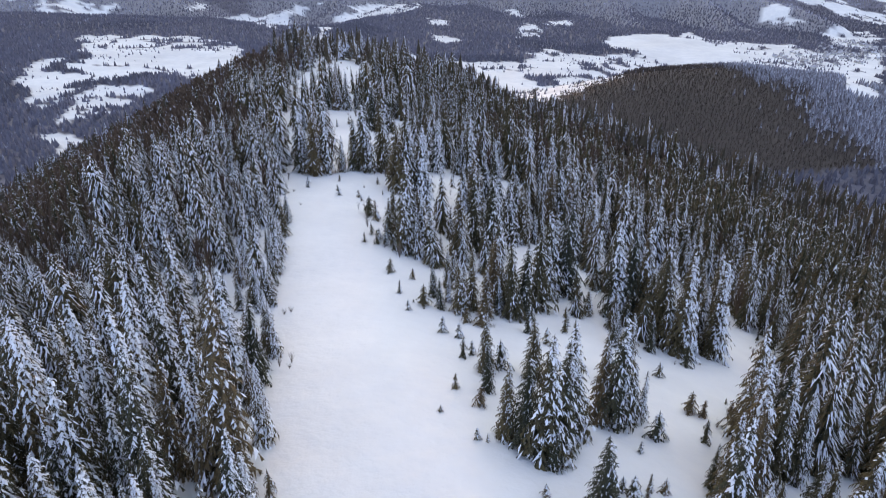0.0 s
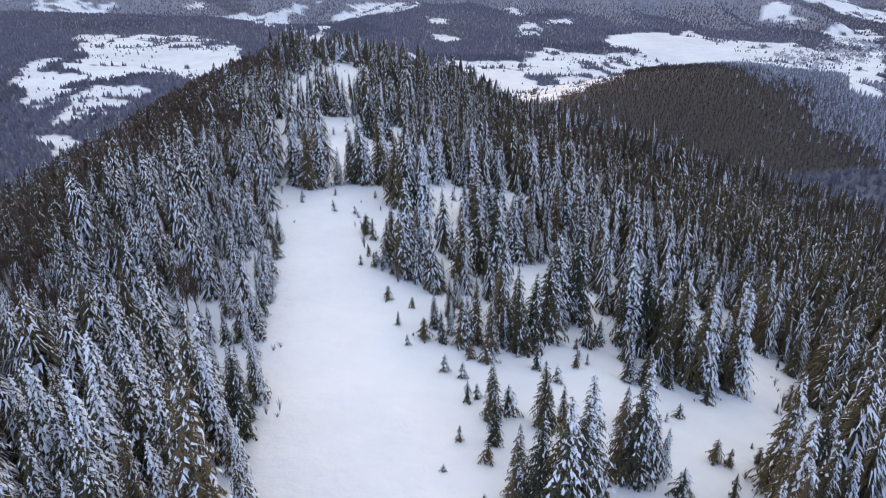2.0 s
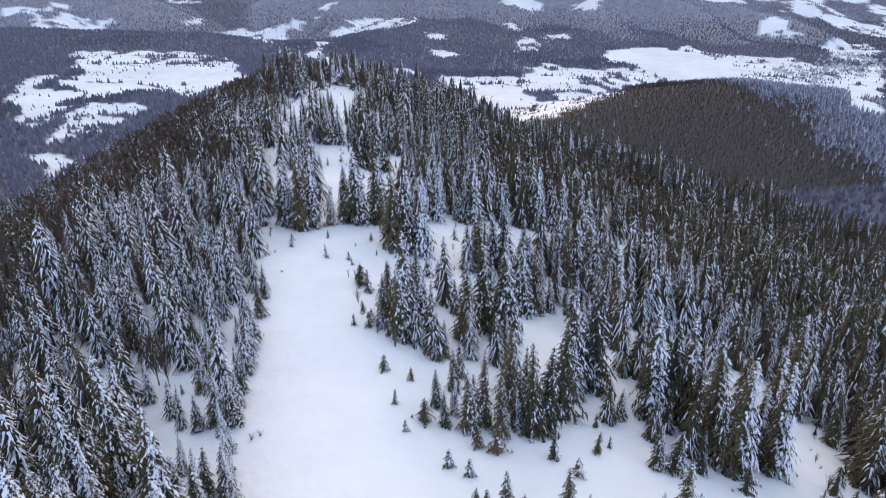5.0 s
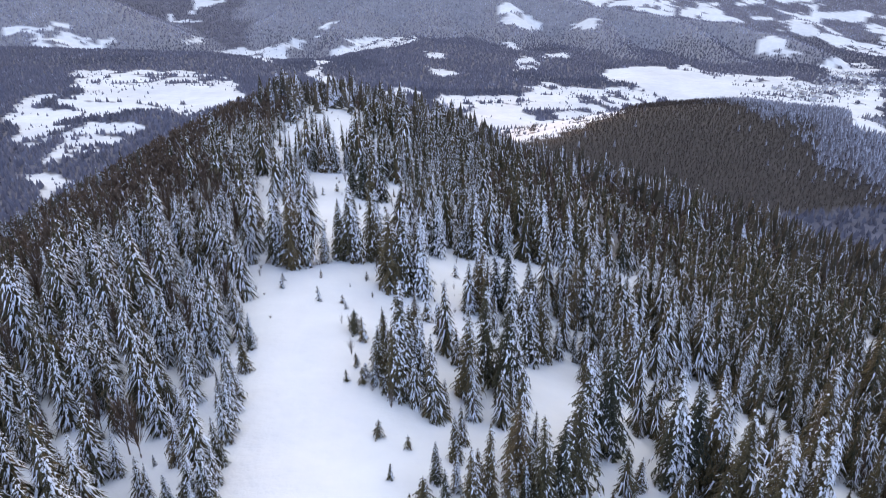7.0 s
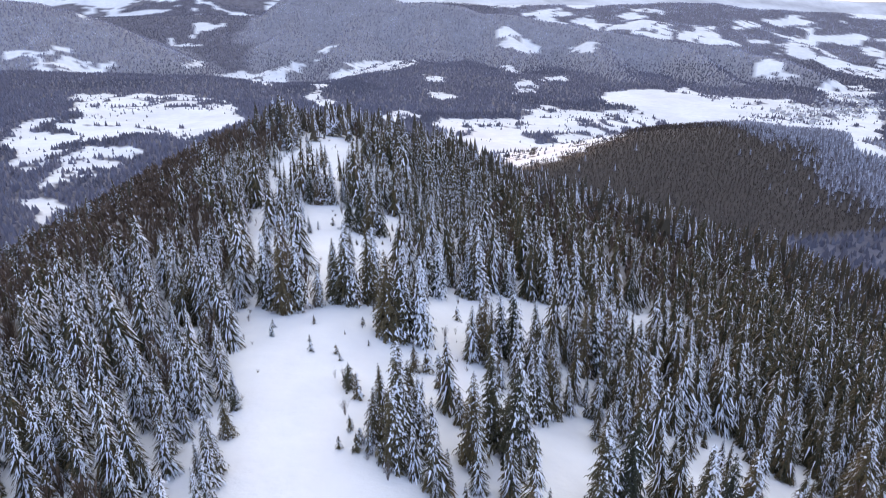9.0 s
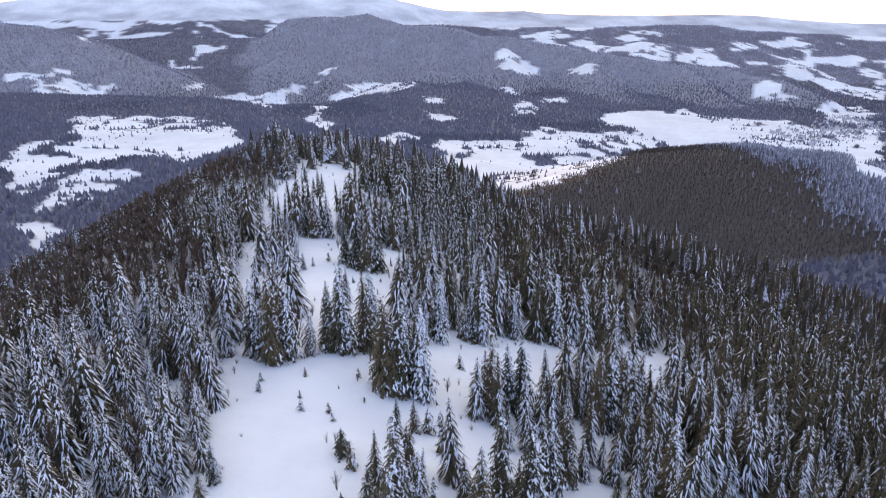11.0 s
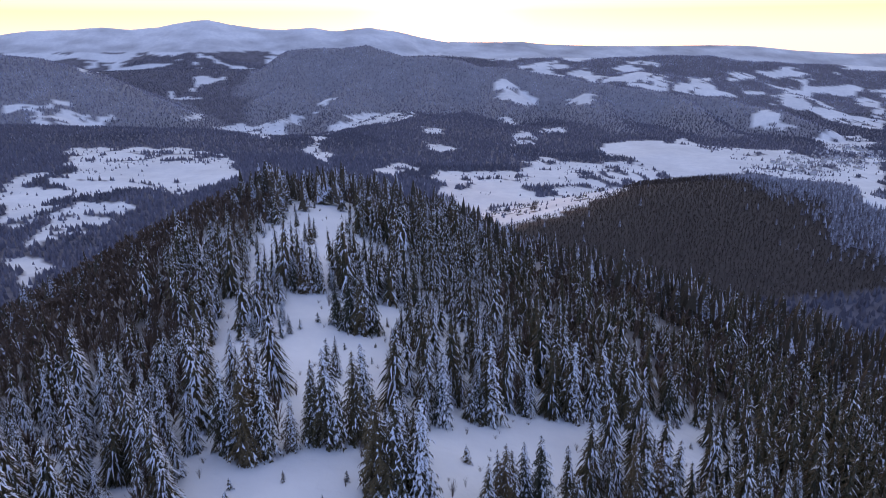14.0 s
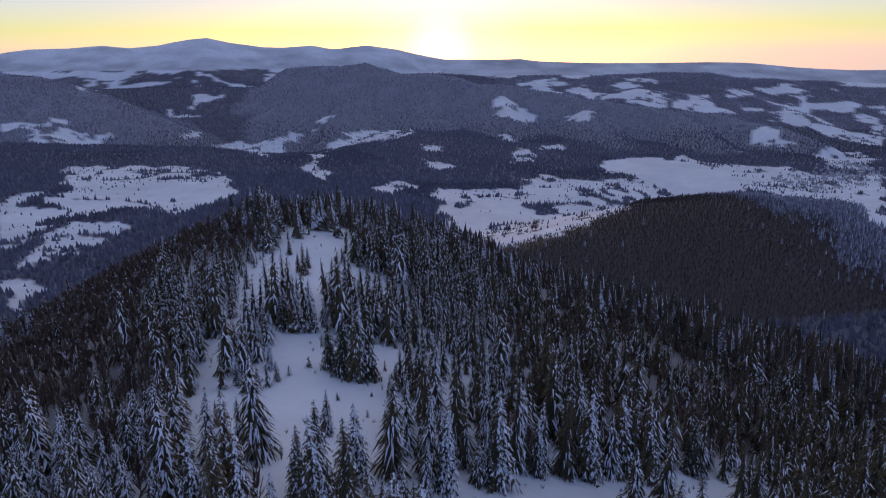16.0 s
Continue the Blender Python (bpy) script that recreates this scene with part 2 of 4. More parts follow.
def height(x, y):
    x, y = np.asarray(x, float), np.asarray(y, float)
    valley = -340 - 60 * np.tanh(x / 900) + 22 * fractal(x, y, 420, 20, 3)
    # the side valley between the two mountains lies deeper
    valley = valley + 60 * np.clip((y - 3300) / 1000, 0, 1.5) * np.clip(1 + x / 3000, 0.5, 1.6) * np.where(x < 0, 0.4, 1.0)
    valley = valley - 115 * np.clip((y - 2300) / 700, 0, 1) * np.clip(-x / 500 - 0.3, 0, 1) * np.clip((4000 - y) / 500, 0, 1)
    hill = spur(x, y, ((230, 1130, -257), (390, 1215, -241), (520, 1247, -238), (640, 1220, -248), (800, 1190, -312)), 0.36, 90)
    land = smooth_max(near_ridge(x, y), hill + 5 * fractal(x, y, 150, 31, 3), 18)
    land = smooth_max(land, valley, 30)
    # wooded foothills
    for line, slope, rounding in (
            (((-900, 1250, -318), (-620, 1420, -292), (-430, 1500, -312)), 0.3, 60),
            (((-2300, 2500, -280), (-1547, 2480, -291), (-1071, 2430, -290), (-860, 2400, -297), (-723, 2360, -312), (-618, 2320, -333), (-515, 2270, -350), (-399, 2220, -368)), 0.3, 110),
            (((-425, 2760, -376), (-283, 2830, -353), (-57, 2830, -346), (165, 2780, -348), (373, 2680, -362), (560, 2520, -375)), 0.27, 110),
            (((240, 2080, -368), (700, 2250, -356), (1100, 2150, -390)), 0.2, 80)):
        land = smooth_max(land, spur(x, y, line, slope, rounding) + 12 * fractal(x, y, 300, 41, 3), 20)
    rough = 26 * fractal(x, y, 330, 51, 4)
    main, beside = mountains(x, y)
    land = smooth_max(land, main + rough * 0.35, 22)
    land = smooth_max(land, beside + rough * 0.35, 22)
    # low wooded rises behind them, and rolling country
    land = smooth_max(land, spur(x, y, ((-2400, 3950, -180), (-2059, 3950, -178), (-1810, 3950, -172), (-1500, 3950, -168), (-1097, 3950, -169), (-700, 4000, -175)), 0.35, 50) + rough * 0.3, 15)
    land = smooth_max(land, spur(x, y, ((537, 3900, -218), (844, 3900, -220), (1056, 3900, -196), (1327, 3880, -224), (1524, 3750, -290), (1772, 3650, -298), (1978, 3600, -324), (2169, 3500, -344)), 0.3, 60) + rough * 0.5, 20)
    land = smooth_max(land, spur(x, y, ((-285, 4330, -114), (-82, 4330, -110), (256, 4330, -132), (594, 4330, -122), (926, 4300, -131), (1389, 4280, -124), (1549, 4260, -122), (1772, 4230, -152), (2014, 4180, -168), (2308, 4120, -175), (2589, 4050, -199)), 0.32, 60) + rough * 0.5, 20)
    # the far ranges
    far = spur(x, y, ((-3400, 4500, 0), (-2993, 4560, 5), (-2802, 4600, 20), (-2642, 4640, 43), (-2364, 4660, 47), (-2180, 4660, 64), (-2001, 4660, 51), (-1819, 4660, 64), (-1635, 4660, 94), (-1508, 4660, 104), (-1384, 4660, 79),
                      (-1173, 4670, 49), (-1028, 4670, 39), (-846, 4670, 53), (-703, 4670, 30), (-485, 4670, 50), (-305, 4680, 26), (-161, 4690, -10), (22, 4700, -40)), 0.55, 12)
    far = np.maximum(far, spur(x, y, ((22, 4700, -40), (241, 4700, -42), (497, 4700, -40), (644, 4700, -58), (973, 4690, -68), (1336, 4680, -75), (1692, 4660, -67), (1939, 4640, -76), (2212, 4600, -102), (2540, 4540, -124), (2855, 4480, -126), (3300, 4380, -150)), 0.38, 25))
    return smooth_max(land, far + 0.22 * rough, 25)


# ---- where the woods stand ----
def inside(x, y, outline):
    """Which of the points lie in an outline of (x, y)."""
    hit = np.zeros(np.shape(x), bool)
    for (ax, ay), (bx, by) in zip(outline, outline[1:] + outline[:1]):
        if ay != by:
            hit ^= ((ay > y) != (by > y)) & (x < (bx - ax) * (y - ay) / (by - ay) + ax)
    return hit

FIELDS = []


def field(*outline):
    """Open snow among the far woods."""
    FIELDS.append(outline)


field((-985, 1600), (-925, 1625), (-800, 1500), (-735, 1310), (-725, 1185))
field((-1090, 2050), (-1050, 2105), (-895, 2085), (-720, 2055), (-560, 1875), (-475, 1665), (-515, 1445), (-630, 1480), (-700, 1445), (-775, 1455), (-860, 1600))
field((-725, 1340), (-620, 1365), (-565, 1350), (-565, 1290), (-575, 1170), (-645, 1120))
field((-635, 1045), (-620, 1095), (-570, 1065), (-550, 975), (-560, 925))
field((-440, 2160), (-425, 2240), (-370, 2085), (-295, 2030), (-300, 1815), (-355, 1910))
field((-205, 1800), (-130, 1970), (-65, 1860), (-125, 1705))
field((-35, 1755), (20, 1880), (110, 1865), (220, 1925), (275, 2170), (645, 2055), (810, 1980), (620, 1885), (270, 1180), (180, 1085), (100, 1125), (20, 1465))
field((1025, 2015), (1450, 2325), (690, 1140), (650, 1185))
field((-815, 2030), (-695, 2055), (-665, 1990), (-790, 1995))
field((-1675, 2845), (-1585, 2830), (-1555, 2925), (-1510, 2915), (-1385, 3000), (-1365, 2975), (-1400, 2915), (-1485, 2820), (-1565, 2770), (-1650, 2820))
field((-1810, 2935), (-1655, 2900), (-1600, 2970), (-1560, 2945), (-1675, 2850), (-1785, 2885))
field((-1155, 3130), (-1185, 3320), (-1125, 3365), (-1090, 3165), (-1125, 3105))
field((-1035, 3170), (-960, 3300), (-815, 3255), (-745, 3295), (-605, 3390), (-660, 3345), (-720, 3210), (-565, 2260), (-645, 2370), (-985, 3200))
field((-430, 2125), (-425, 2230), (-465, 2485), (-515, 3140), (-460, 3190), (-440, 3275), (-380, 3310), (-255, 3380), (-150, 3330), (-135, 3045), (-230, 3025), (-350, 3020), (-450, 3055), (-410, 2345))
field((-430, 2140), (-350, 1975), (-320, 1940), (-300, 2085), (-295, 1940), (-310, 1840), (-350, 1895))
field((-625, 3525), (-525, 3435), (-595, 3405))
field((240, 3605), (300, 3610), (355, 3555), (425, 3490), (405, 3370), (310, 3275), (245, 3440))
field((585, 3445), (665, 3435), (720, 3350), (650, 3240), (610, 3305))
field((245, 3120), (290, 3070), (320, 2975), (275, 2940))
field((250, 2655), (320, 2755), (310, 2570), (245, 2405))
field((385, 2910), (510, 2970), (480, 2820), (370, 2710))
field((-95, 2760), (10, 2735), (10, 2610), (-75, 2630))
field((-70, 2385), (10, 2405), (40, 2340), (10, 2255), (-50, 2250))
field((-1345, 3765), (-1310, 3835), (-1155, 3795), (-1210, 3710), (-1270, 3660))
field((-1405, 3620), (-1260, 3590), (-1205, 3545), (-1255, 3520), (-1345, 3565))
field((-2155, 4240), (-1900, 3940), (-1595, 3245), (-1640, 3275))
field((455, 4125), (660, 3990), (500, 3630), (435, 3675))
field((800, 3795), (905, 3830), (1040, 3895), (1230, 3980), (1135, 3640), (1005, 3355), (990, 3635), (895, 3735))
field((1140, 3590), (1220, 3740), (1415, 3910), (1395, 3690), (1465, 3580), (1400, 3580), (1290, 3590))
field((675, 4015), (820, 4090), (850, 3865), (780, 3800))
field((1295, 3050), (1350, 3050), (1405, 2890), (1410, 2835), (1335, 2870), (1265, 2915))
field((1570, 3540), (1860, 3705), (1855, 3530), (1920, 3375), (2040, 3280), (1905, 3060), (1815, 3240), (1750, 3365), (1665, 3475))
field((1715, 3645), (1860, 3840), (1960, 3790), (1880, 3745))
field((1885, 3955), (2045, 3905), (2080, 3855), (1920, 3840))
field((2105, 3645), (2200, 3560), (2120, 3420), (2075, 3520))
field((2170, 3715), (2315, 3755), (2245, 3640))
field((1450, 2755), (1715, 2975), (1625, 2690), (1395, 2385), (1340, 2400), (1405, 2595))
field((305, 4295), (580, 4485), (590, 4300), (350, 4230))
field((425, 4135), (645, 4220), (705, 4120), (555, 4040))
field((1035, 4185), (1195, 4185), (1205, 4100), (1075, 4080))
BARE_HILL = ((540, 2475), (680, 2630), (800, 2550), (910, 2370), (880, 2115), (830, 1955), (715, 1945), (630, 2015), (565, 2125), (545, 2230))   # a smooth dome of snow beside the village
field(*BARE_HILL)
field((895, 2710), (935, 2535), (1170, 2440), (1160, 2270), (1410, 2275), (1210, 1950), (935, 1920), (855, 1980), (885, 2165), (840, 2325), (770, 2465))
field((1570, 3955), (1690, 3940), (1645, 3865), (1515, 3855))

# the clearings along the ridge
CLEARINGS = []


def clearing(*outline):
    CLEARINGS.append(outline)


clearing((-5, 26), (-11, 48), (-15, 62), (-18, 74), (-22, 86), (-26, 105), (-36, 147), (-40, 174), (-47, 211), (-38, 208), (-23, 212), (-18, 179), (-13, 155), (-6, 149), (-1, 141), (-1, 120), (5, 122), (11, 116), (18, 123), (26, 134), (38, 129), (43, 122), (55, 120), (69, 142), (81, 162), (88, 153), (69, 117), (53, 93), (42, 77), (38, 72), (29, 57), (14, 27))
clearing((-1, 238), (12, 253), (39, 267), (51, 271), (43, 254), (33, 240), (30, 251), (15, 247), (11, 222), (4, 209), (-1, 212))
clearing((66, 281), (81, 293), (68, 251), (53, 225), (55, 243))
clearing((-42, 182), (-52, 217), (-53, 233), (-46, 218), (-23, 222), (-15, 221), (-16, 208), (-1, 209), (7, 211), (10, 196), (-2, 189))
clearing((-55, 279), (-55, 306), (-42, 327), (-38, 312), (-37, 298), (-26, 293), (-21, 304), (-12, 333), (-12, 313), (-15, 290), (-14, 281), (-20, 265), (-29, 276), (-34, 267), (-36, 249), (-45, 257))
clearing((-56, 245), (-64, 264), (-71, 288), (-72, 307), (-76, 331), (-78, 355), (-84, 400), (-82, 430), (-75, 444), (-71, 400), (-70, 368), (-71, 345), (-69, 331), (-66, 307), (-64, 285), (-57, 262), (-52, 250))
clearing((-79, 404), (-80, 442), (-67, 462), (-59, 435), (-46, 413), (-39, 395), (-18, 403), (-20, 385), (-33, 377), (-51, 376), (-64, 362), (-70, 353))
clearing((-34, 93), (-38, 110), (-41, 129), (-42, 140), (-38, 131), (-34, 115), (-32, 103), (-29, 93))
clearing((-16, 66), (-12, -70), (24, -70), (38, 74))


def open_snow(x, y):
    return np.any([inside(x, y, o) for o in CLEARINGS], axis=0)


GLADES = []


def glade(x, y):
    """How open the ground is: 0 in closed wood, up to 1 where only single trees stand."""
    return np.max([inside(x, y, o) * openness for openness, o in GLADES], axis=0)


GLADES.append((0.9, ((-44, 203), (-12, 203), (-14, 240), (-14, 300), (-14, 328), (-55, 328), (-47, 260))))
GLADES.append((0.45, ((-20, 185), (-14, 150), (-2, 118), (12, 112), (40, 122), (68, 118), (82, 165), (40, 190), (0, 215), (-16, 210))))
GLADES.append((0.25, ((-48, 215), (-36, 60), (-16, 60), (-26, 110), (-38, 180))))
GLADES.append((0.7, ((-5, 200), (16, 198), (34, 222), (62, 268), (56, 284), (30, 262), (-4, 250))))
GLADES.append((0.8, ((-66, 340), (-40, 345), (-16, 375), (-16, 408), (-42, 420), (-62, 470), (-86, 470), (-82, 400))))
GLADES.append((0.6, ((-60, 250), (-48, 250), (-50, 300), (-54, 345), (-64, 400), (-72, 400), (-66, 345), (-62, 300))))


def far_woods(x, y):
    """1 where far woods stand, 0 on open snow."""
    wx, wy = x + 60 * fractal(x, y, 90, 61, 3), y + 90 * fractal(x, y, 110, 71, 3)
    bare = np.any([inside(wx, wy, o) for o in FIELDS], axis=0)
    # meadows scattered over the far rolling country
    meadow = (fractal(x * 0.5, y, 130, 81, 3) > 0.2) & (y > 3350) & (x > 700) & (y < 4700) & (y + 0.45 * x > 4250)
    meadow |= (fractal(x * 0.35, y, 70, 85, 3) > 0.0) & (y > 4020) & (x < -700) & (height(x, y) < -85)
    hedge = (np.abs(fractal(x, y, 240, 91, 2)) < 0.018) & (fractal(x, y, 60, 95, 2) > -0.1)
    copse = fractal(x, y, 55, 97, 3) > 0.4
    return ~(bare | meadow) | (bare & (hedge | copse) & ~inside(wx, wy, BARE_HILL))


# ---- the ground: one sheet out to the horizon ----
def link_mesh(name, points, triangles, mats, slots=None, smooth=False, attribute=None):
    me = bpy.data.meshes.new(name)
    points, triangles = np.asarray(points, np.float32), np.asarray(triangles, np.int32)
    me.vertices.add(len(points))
    me.vertices.foreach_set("co", points.ravel())
    me.loops.add(triangles.size)
    me.loops.foreach_set("vertex_index", triangles.ravel())
    me.polygons.add(len(triangles))
    me.polygons.foreach_set("loop_start", np.arange(0, triangles.size, 3, dtype=np.int32))
    for m in mats:
        me.materials.append(m)
    if slots is not None:
        me.polygons.foreach_set("material_index", np.asarray(slots, np.int32))
    me.update(calc_edges=True)
    me.polygons.foreach_set("use_smooth", np.full(len(triangles), smooth))
    if attribute is not None:
        me.attributes.new("brush", "FLOAT", "POINT").data.foreach_set("value", np.asarray(attribute, np.float32))
    me.validate()
    return me


def sheet(radii, angles):
    """Points and triangles of a ring sector of the ground, seen from above the start of the flight."""
    r, a = np.meshgrid(radii, angles, indexing="ij")
    x, y = r * np.sin(a), 40 + r * np.cos(a)
    pts = np.stack([x, y, height(x, y)], -1).reshape(-1, 3)
    i = np.arange(len(radii) - 1)[:, None] * len(angles) + np.arange(len(angles) - 1)[None, :]
    i = i.ravel()
    w = len(angles)
    return pts, np.concatenate([np.stack([i, i + w, i + 1], 1), np.stack([i + 1, i + w, i + w + 1], 1)])


front = np.radians(np.linspace(-43, 43, 225))
back = np.radians(np.linspace(44, 316, 60))
angles = np.concatenate([front, back[1:-1], front[:1] + 2 * np.pi])
pts, tris = sheet(np.concatenate([[0.5], np.geomspace(8, 900, 100), np.linspace(912, 5850, 310)]), angles)
px, py = pts[:, 0], pts[:, 1]
# ground darkened wherever far woods stand, shade in the gaps included
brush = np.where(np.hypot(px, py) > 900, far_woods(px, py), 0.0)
# ground of the high woods made a little paler, in place of haze
# open snow of the valley greyed: haze put into the ground colour
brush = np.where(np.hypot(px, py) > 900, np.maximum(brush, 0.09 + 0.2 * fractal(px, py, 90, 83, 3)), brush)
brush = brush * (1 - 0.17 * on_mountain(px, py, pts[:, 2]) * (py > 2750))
# the farthest slopes: open snow with thin woods, paled further to stand for haze
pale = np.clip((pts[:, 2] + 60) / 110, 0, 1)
range_tone = np.where(px < 0, 0.34 - 0.26 * pale + 0.42 * fractal(px * 0.5, py, 60, 87, 3), 0.36 + 0.45 * fractal(px * 0.5, py, 70, 89, 3))
brush = np.where((py > 4290) & ((pts[:, 2] > -85) | (px > -700)), np.clip(range_tone, 0.0, 0.9), brush)
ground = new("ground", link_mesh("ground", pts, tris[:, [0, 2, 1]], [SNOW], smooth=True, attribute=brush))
px_side = px - crest_x(py)
under_beech = (px_side + 36 * fractal(px, py, 40, 49, 3) < np.interp(py, (100, 200, 300), (-80, -58, -42))) | ((px > 25) & (py > 300))
under_beech &= (np.hypot(px, py) <= 900) & ~open_snow(px, py)
on_hill = (px > 40) & (py > 600) & (py < 1500) & (pts[:, 2] > -322) & (px + 60 * fractal(px, py, 60, 37, 3) < 545 + 0.25 * (1250 - py)) & ((brush > 0.5) | (py < 900))
leaves = np.where(on_hill, 0.95, np.where(under_beech, np.clip(0.75 + 0.5 * fractal(px, py, 30, 45, 3), 0, 1), 0.0))
ground.data.attributes.new("leaves", "FLOAT", "POINT").data.foreach_set("value", leaves.astype(np.float32))
tagged(ground, "snow-covered mountain ridge with valleys and hills beyond", "ground", kind="structure")


# ---- spruces ----
def spruce_mesh(rng, tall, wide, step, count, snow, lush, bottom=0.05, ragged=0.0):
    """Crown of a spruce: whorls of drooping boughs set with side twigs, plastered with snow on the side turned to the wind.
    Returns points, triangles and material slots (0 needles, 1 snow)."""
    pts, tri, slot = [], [], []

    def leaf(a, b, c, mat):
        k = len(pts)
        pts.extend((a, b, c))
        tri.append((k, k + 1, k + 2))
        slot.append(mat)

    # dark heart of the crown
    ring = [(wide * 0.24 * math.cos(k * 1.0472), wide * 0.24 * math.sin(k * 1.0472), tall * (bottom + rng.uniform(0.02, 0.1))) for k in range(6)]
    for k in range(6):
        leaf(ring[k], ring[(k + 1) % 6], (0, 0, tall * 0.93), 0)
    gaps = [[rng.uniform(0.7 - ragged, 1.12 + 0.4 * ragged) for _ in range(8)] for _ in range(7)]     # uneven reach round the tree and up it
    z = tall * bottom
    while z < tall - 0.3:
        rel = z / tall
        reach = wide * (1 - rel) ** 0.8 * min(1.0, 0.62 + rel * 3.0) + 0.15
        n = max(4, int(round(count * (0.5 + 0.5 * (1 - rel)))))
        turn = rng.uniform(0, 6.28)
        for k in range(n):
            a = turn + 6.2832 * k / n + rng.uniform(-0.35, 0.35)
            length = reach * rng.uniform(0.6, 1.08) * gaps[int(a * 1.114) % 7][int(rel * 8)]
            z0 = z + rng.uniform(-0.4, 0.4) * step
            droop = rng.uniform(0.65, 1.35) * (1.15 - 0.4 * rel)
            ca, sa = math.cos(a), math.sin(a)
            wind = min(1.0, max(0.0, 0.5 + 0.75 * math.cos(a + 0.35)))
            load = snow * (0.10 + 1.1 * wind)

            def at(s, out, lift):
                r = length * s
                return (ca * r - sa * out, sa * r + ca * out, z0 + length * (0.1 * s - droop * s ** 1.8) + lift)

            if lush:
                w = 0.05 + 0.03 * length
                leaf(at(0.05, w, 0), at(0.62, 0, 0.02), at(0.05, -w, 0), 0)
                leaf(at(0.5, w, 0), at(1.0, 0, 0), at(0.5, -w, 0), 0)
                for s in (0.3, 0.46, 0.62, 0.77, 0.91):
                    for side in (-1, 1):
                        out = side * (0.30 * length * (1.1 - s) + 0.2) * rng.uniform(0.5, 1.4)
                        leaf(at(s - 0.06, 0, 0.01), at(s + 0.06, 0, 0.01), at(s + rng.uniform(0.0, 0.16), out, -abs(out) * rng.uniform(0.4, 1.3)), 1 if rng.random() < load * 0.36 else 0)
                # pads of snow strung along the bough
                s = rng.uniform(0.2, 0.4)
                while s < 1.0:
                    if rng.random() < load:
                        b, lift, w, half = len(pts), rng.uniform(0.08, 0.2), rng.uniform(0.07, 0.2) * (0.7 + 0.5 * snow), rng.uniform(0.10, 0.24) / max(0.6, length) + 0.05
                        off = rng.uniform(-0.15, 0.15)
                        pts.extend((at(max(0.05, s - half), off, 0.03), at(s, off + w, -0.02), at(s + half, off, 0.03), at(s, off - w, -0.02), at(s, off, lift)))
                        tri.extend(((b, b + 4, b + 1), (b + 4, b + 2, b + 1), (b, b + 3, b + 4), (b + 4, b + 3, b + 2)))
                        slot.extend((1, 1, 1, 1))
                    s += rng.uniform(0.22, 0.4)
            else:
                w = (0.075 * length + 0.10) * rng.uniform(0.7, 1.3) * (step ** 0.35)
                leaf(at(0.1, w, 0), at(1.0, rng.uniform(-0.5, 0.5) * w, 0), at(0.1, -w, 0), 0)
                side = rng.choice((-1, 1))
                leaf(at(0.35, 0, 0.02), at(0.62, side * w * 0.3, 0.02), at(rng.uniform(0.7, 1.0), side * 3.2 * w, -1.2 * w), 1 if rng.random() < load * 0.5 else 0)
                if rng.random() < load * 1.3:   # a rib of snow along the bough
                    w = (0.075 + 0.036 * length) * rng.uniform(0.6, 1.6)
                    s0 = rng.uniform(0.15, 0.6)
                    leaf(at(s0, w, 0.1), at(s0 + rng.uniform(0.35, 0.6), 0, 0.06), at(s0, -w, 0.1), 1)
        z += step * (1.15 - 0.45 * rel) * rng.uniform(0.85, 1.15)
    for k in range(3):   # leader
        leaf((0.1 * math.cos(2.1 * k), 0.1 * math.sin(2.1 * k), tall - 0.9), (0.1 * math.cos(2.1 * k + 2.1), 0.1 * math.sin(2.1 * k + 2.1), tall - 0.9), (0, 0, tall), 0)
    return np.array(pts), np.array(tri), np.array(slot)


def trunk_mesh(tall, thick):
    me = bpy.data.meshes.new("trunk")
    bm = bmesh.new()
    rings = []
    for z, r in ((-0.6, thick * 1.25), (0.5, thick), (tall * 0.5, thick * 0.55), (tall * 0.96, thick * 0.08)):
        rings.append([bm.verts.new((r * math.cos(k * 1.0472), r * math.sin(k * 1.0472), z)) for k in range(6)])
    for low, high in zip(rings, rings[1:]):
        for k in range(6):
            bm.faces.new((low[k], low[(k + 1) % 6], high[(k + 1) % 6], high[k]))
    bm.to_mesh(me)
    bm.free()
    me.materials.append(BARK)
    return me


def star_tree(rng, tall, wide, tiers, points):
    """A small far tree: tiers of ragged skirts."""
    pts, tri = [], []
    for k in range(tiers):
        low, high = tall * (0.04 + 0.9 * k / tiers), tall * min(1.0, 0.04 + 0.9 * (k + 1.75) / tiers)
        r = wide * (1 - k / tiers) ** 0.9 + 0.15
        b, turn = len(pts), rng.uniform(0, 6.28)
        pts.append((0, 0, high))
        for i in range(2 * points):
            q = r * (rng.uniform(0.85, 1.15) if i % 2 == 0 else rng.uniform(0.5, 0.7))
            a = turn + math.pi * i / points
            pts.append((q * math.cos(a), q * math.sin(a), low + (0 if i % 2 == 0 else 0.06 * tall) + rng.uniform(-0.02, 0.02) * tall))
        for i in range(2 * points):
            tri.append((b, b + 1 + i, b + 1 + (i + 1) % (2 * points)))
    return np.array(pts), np.array(tri)


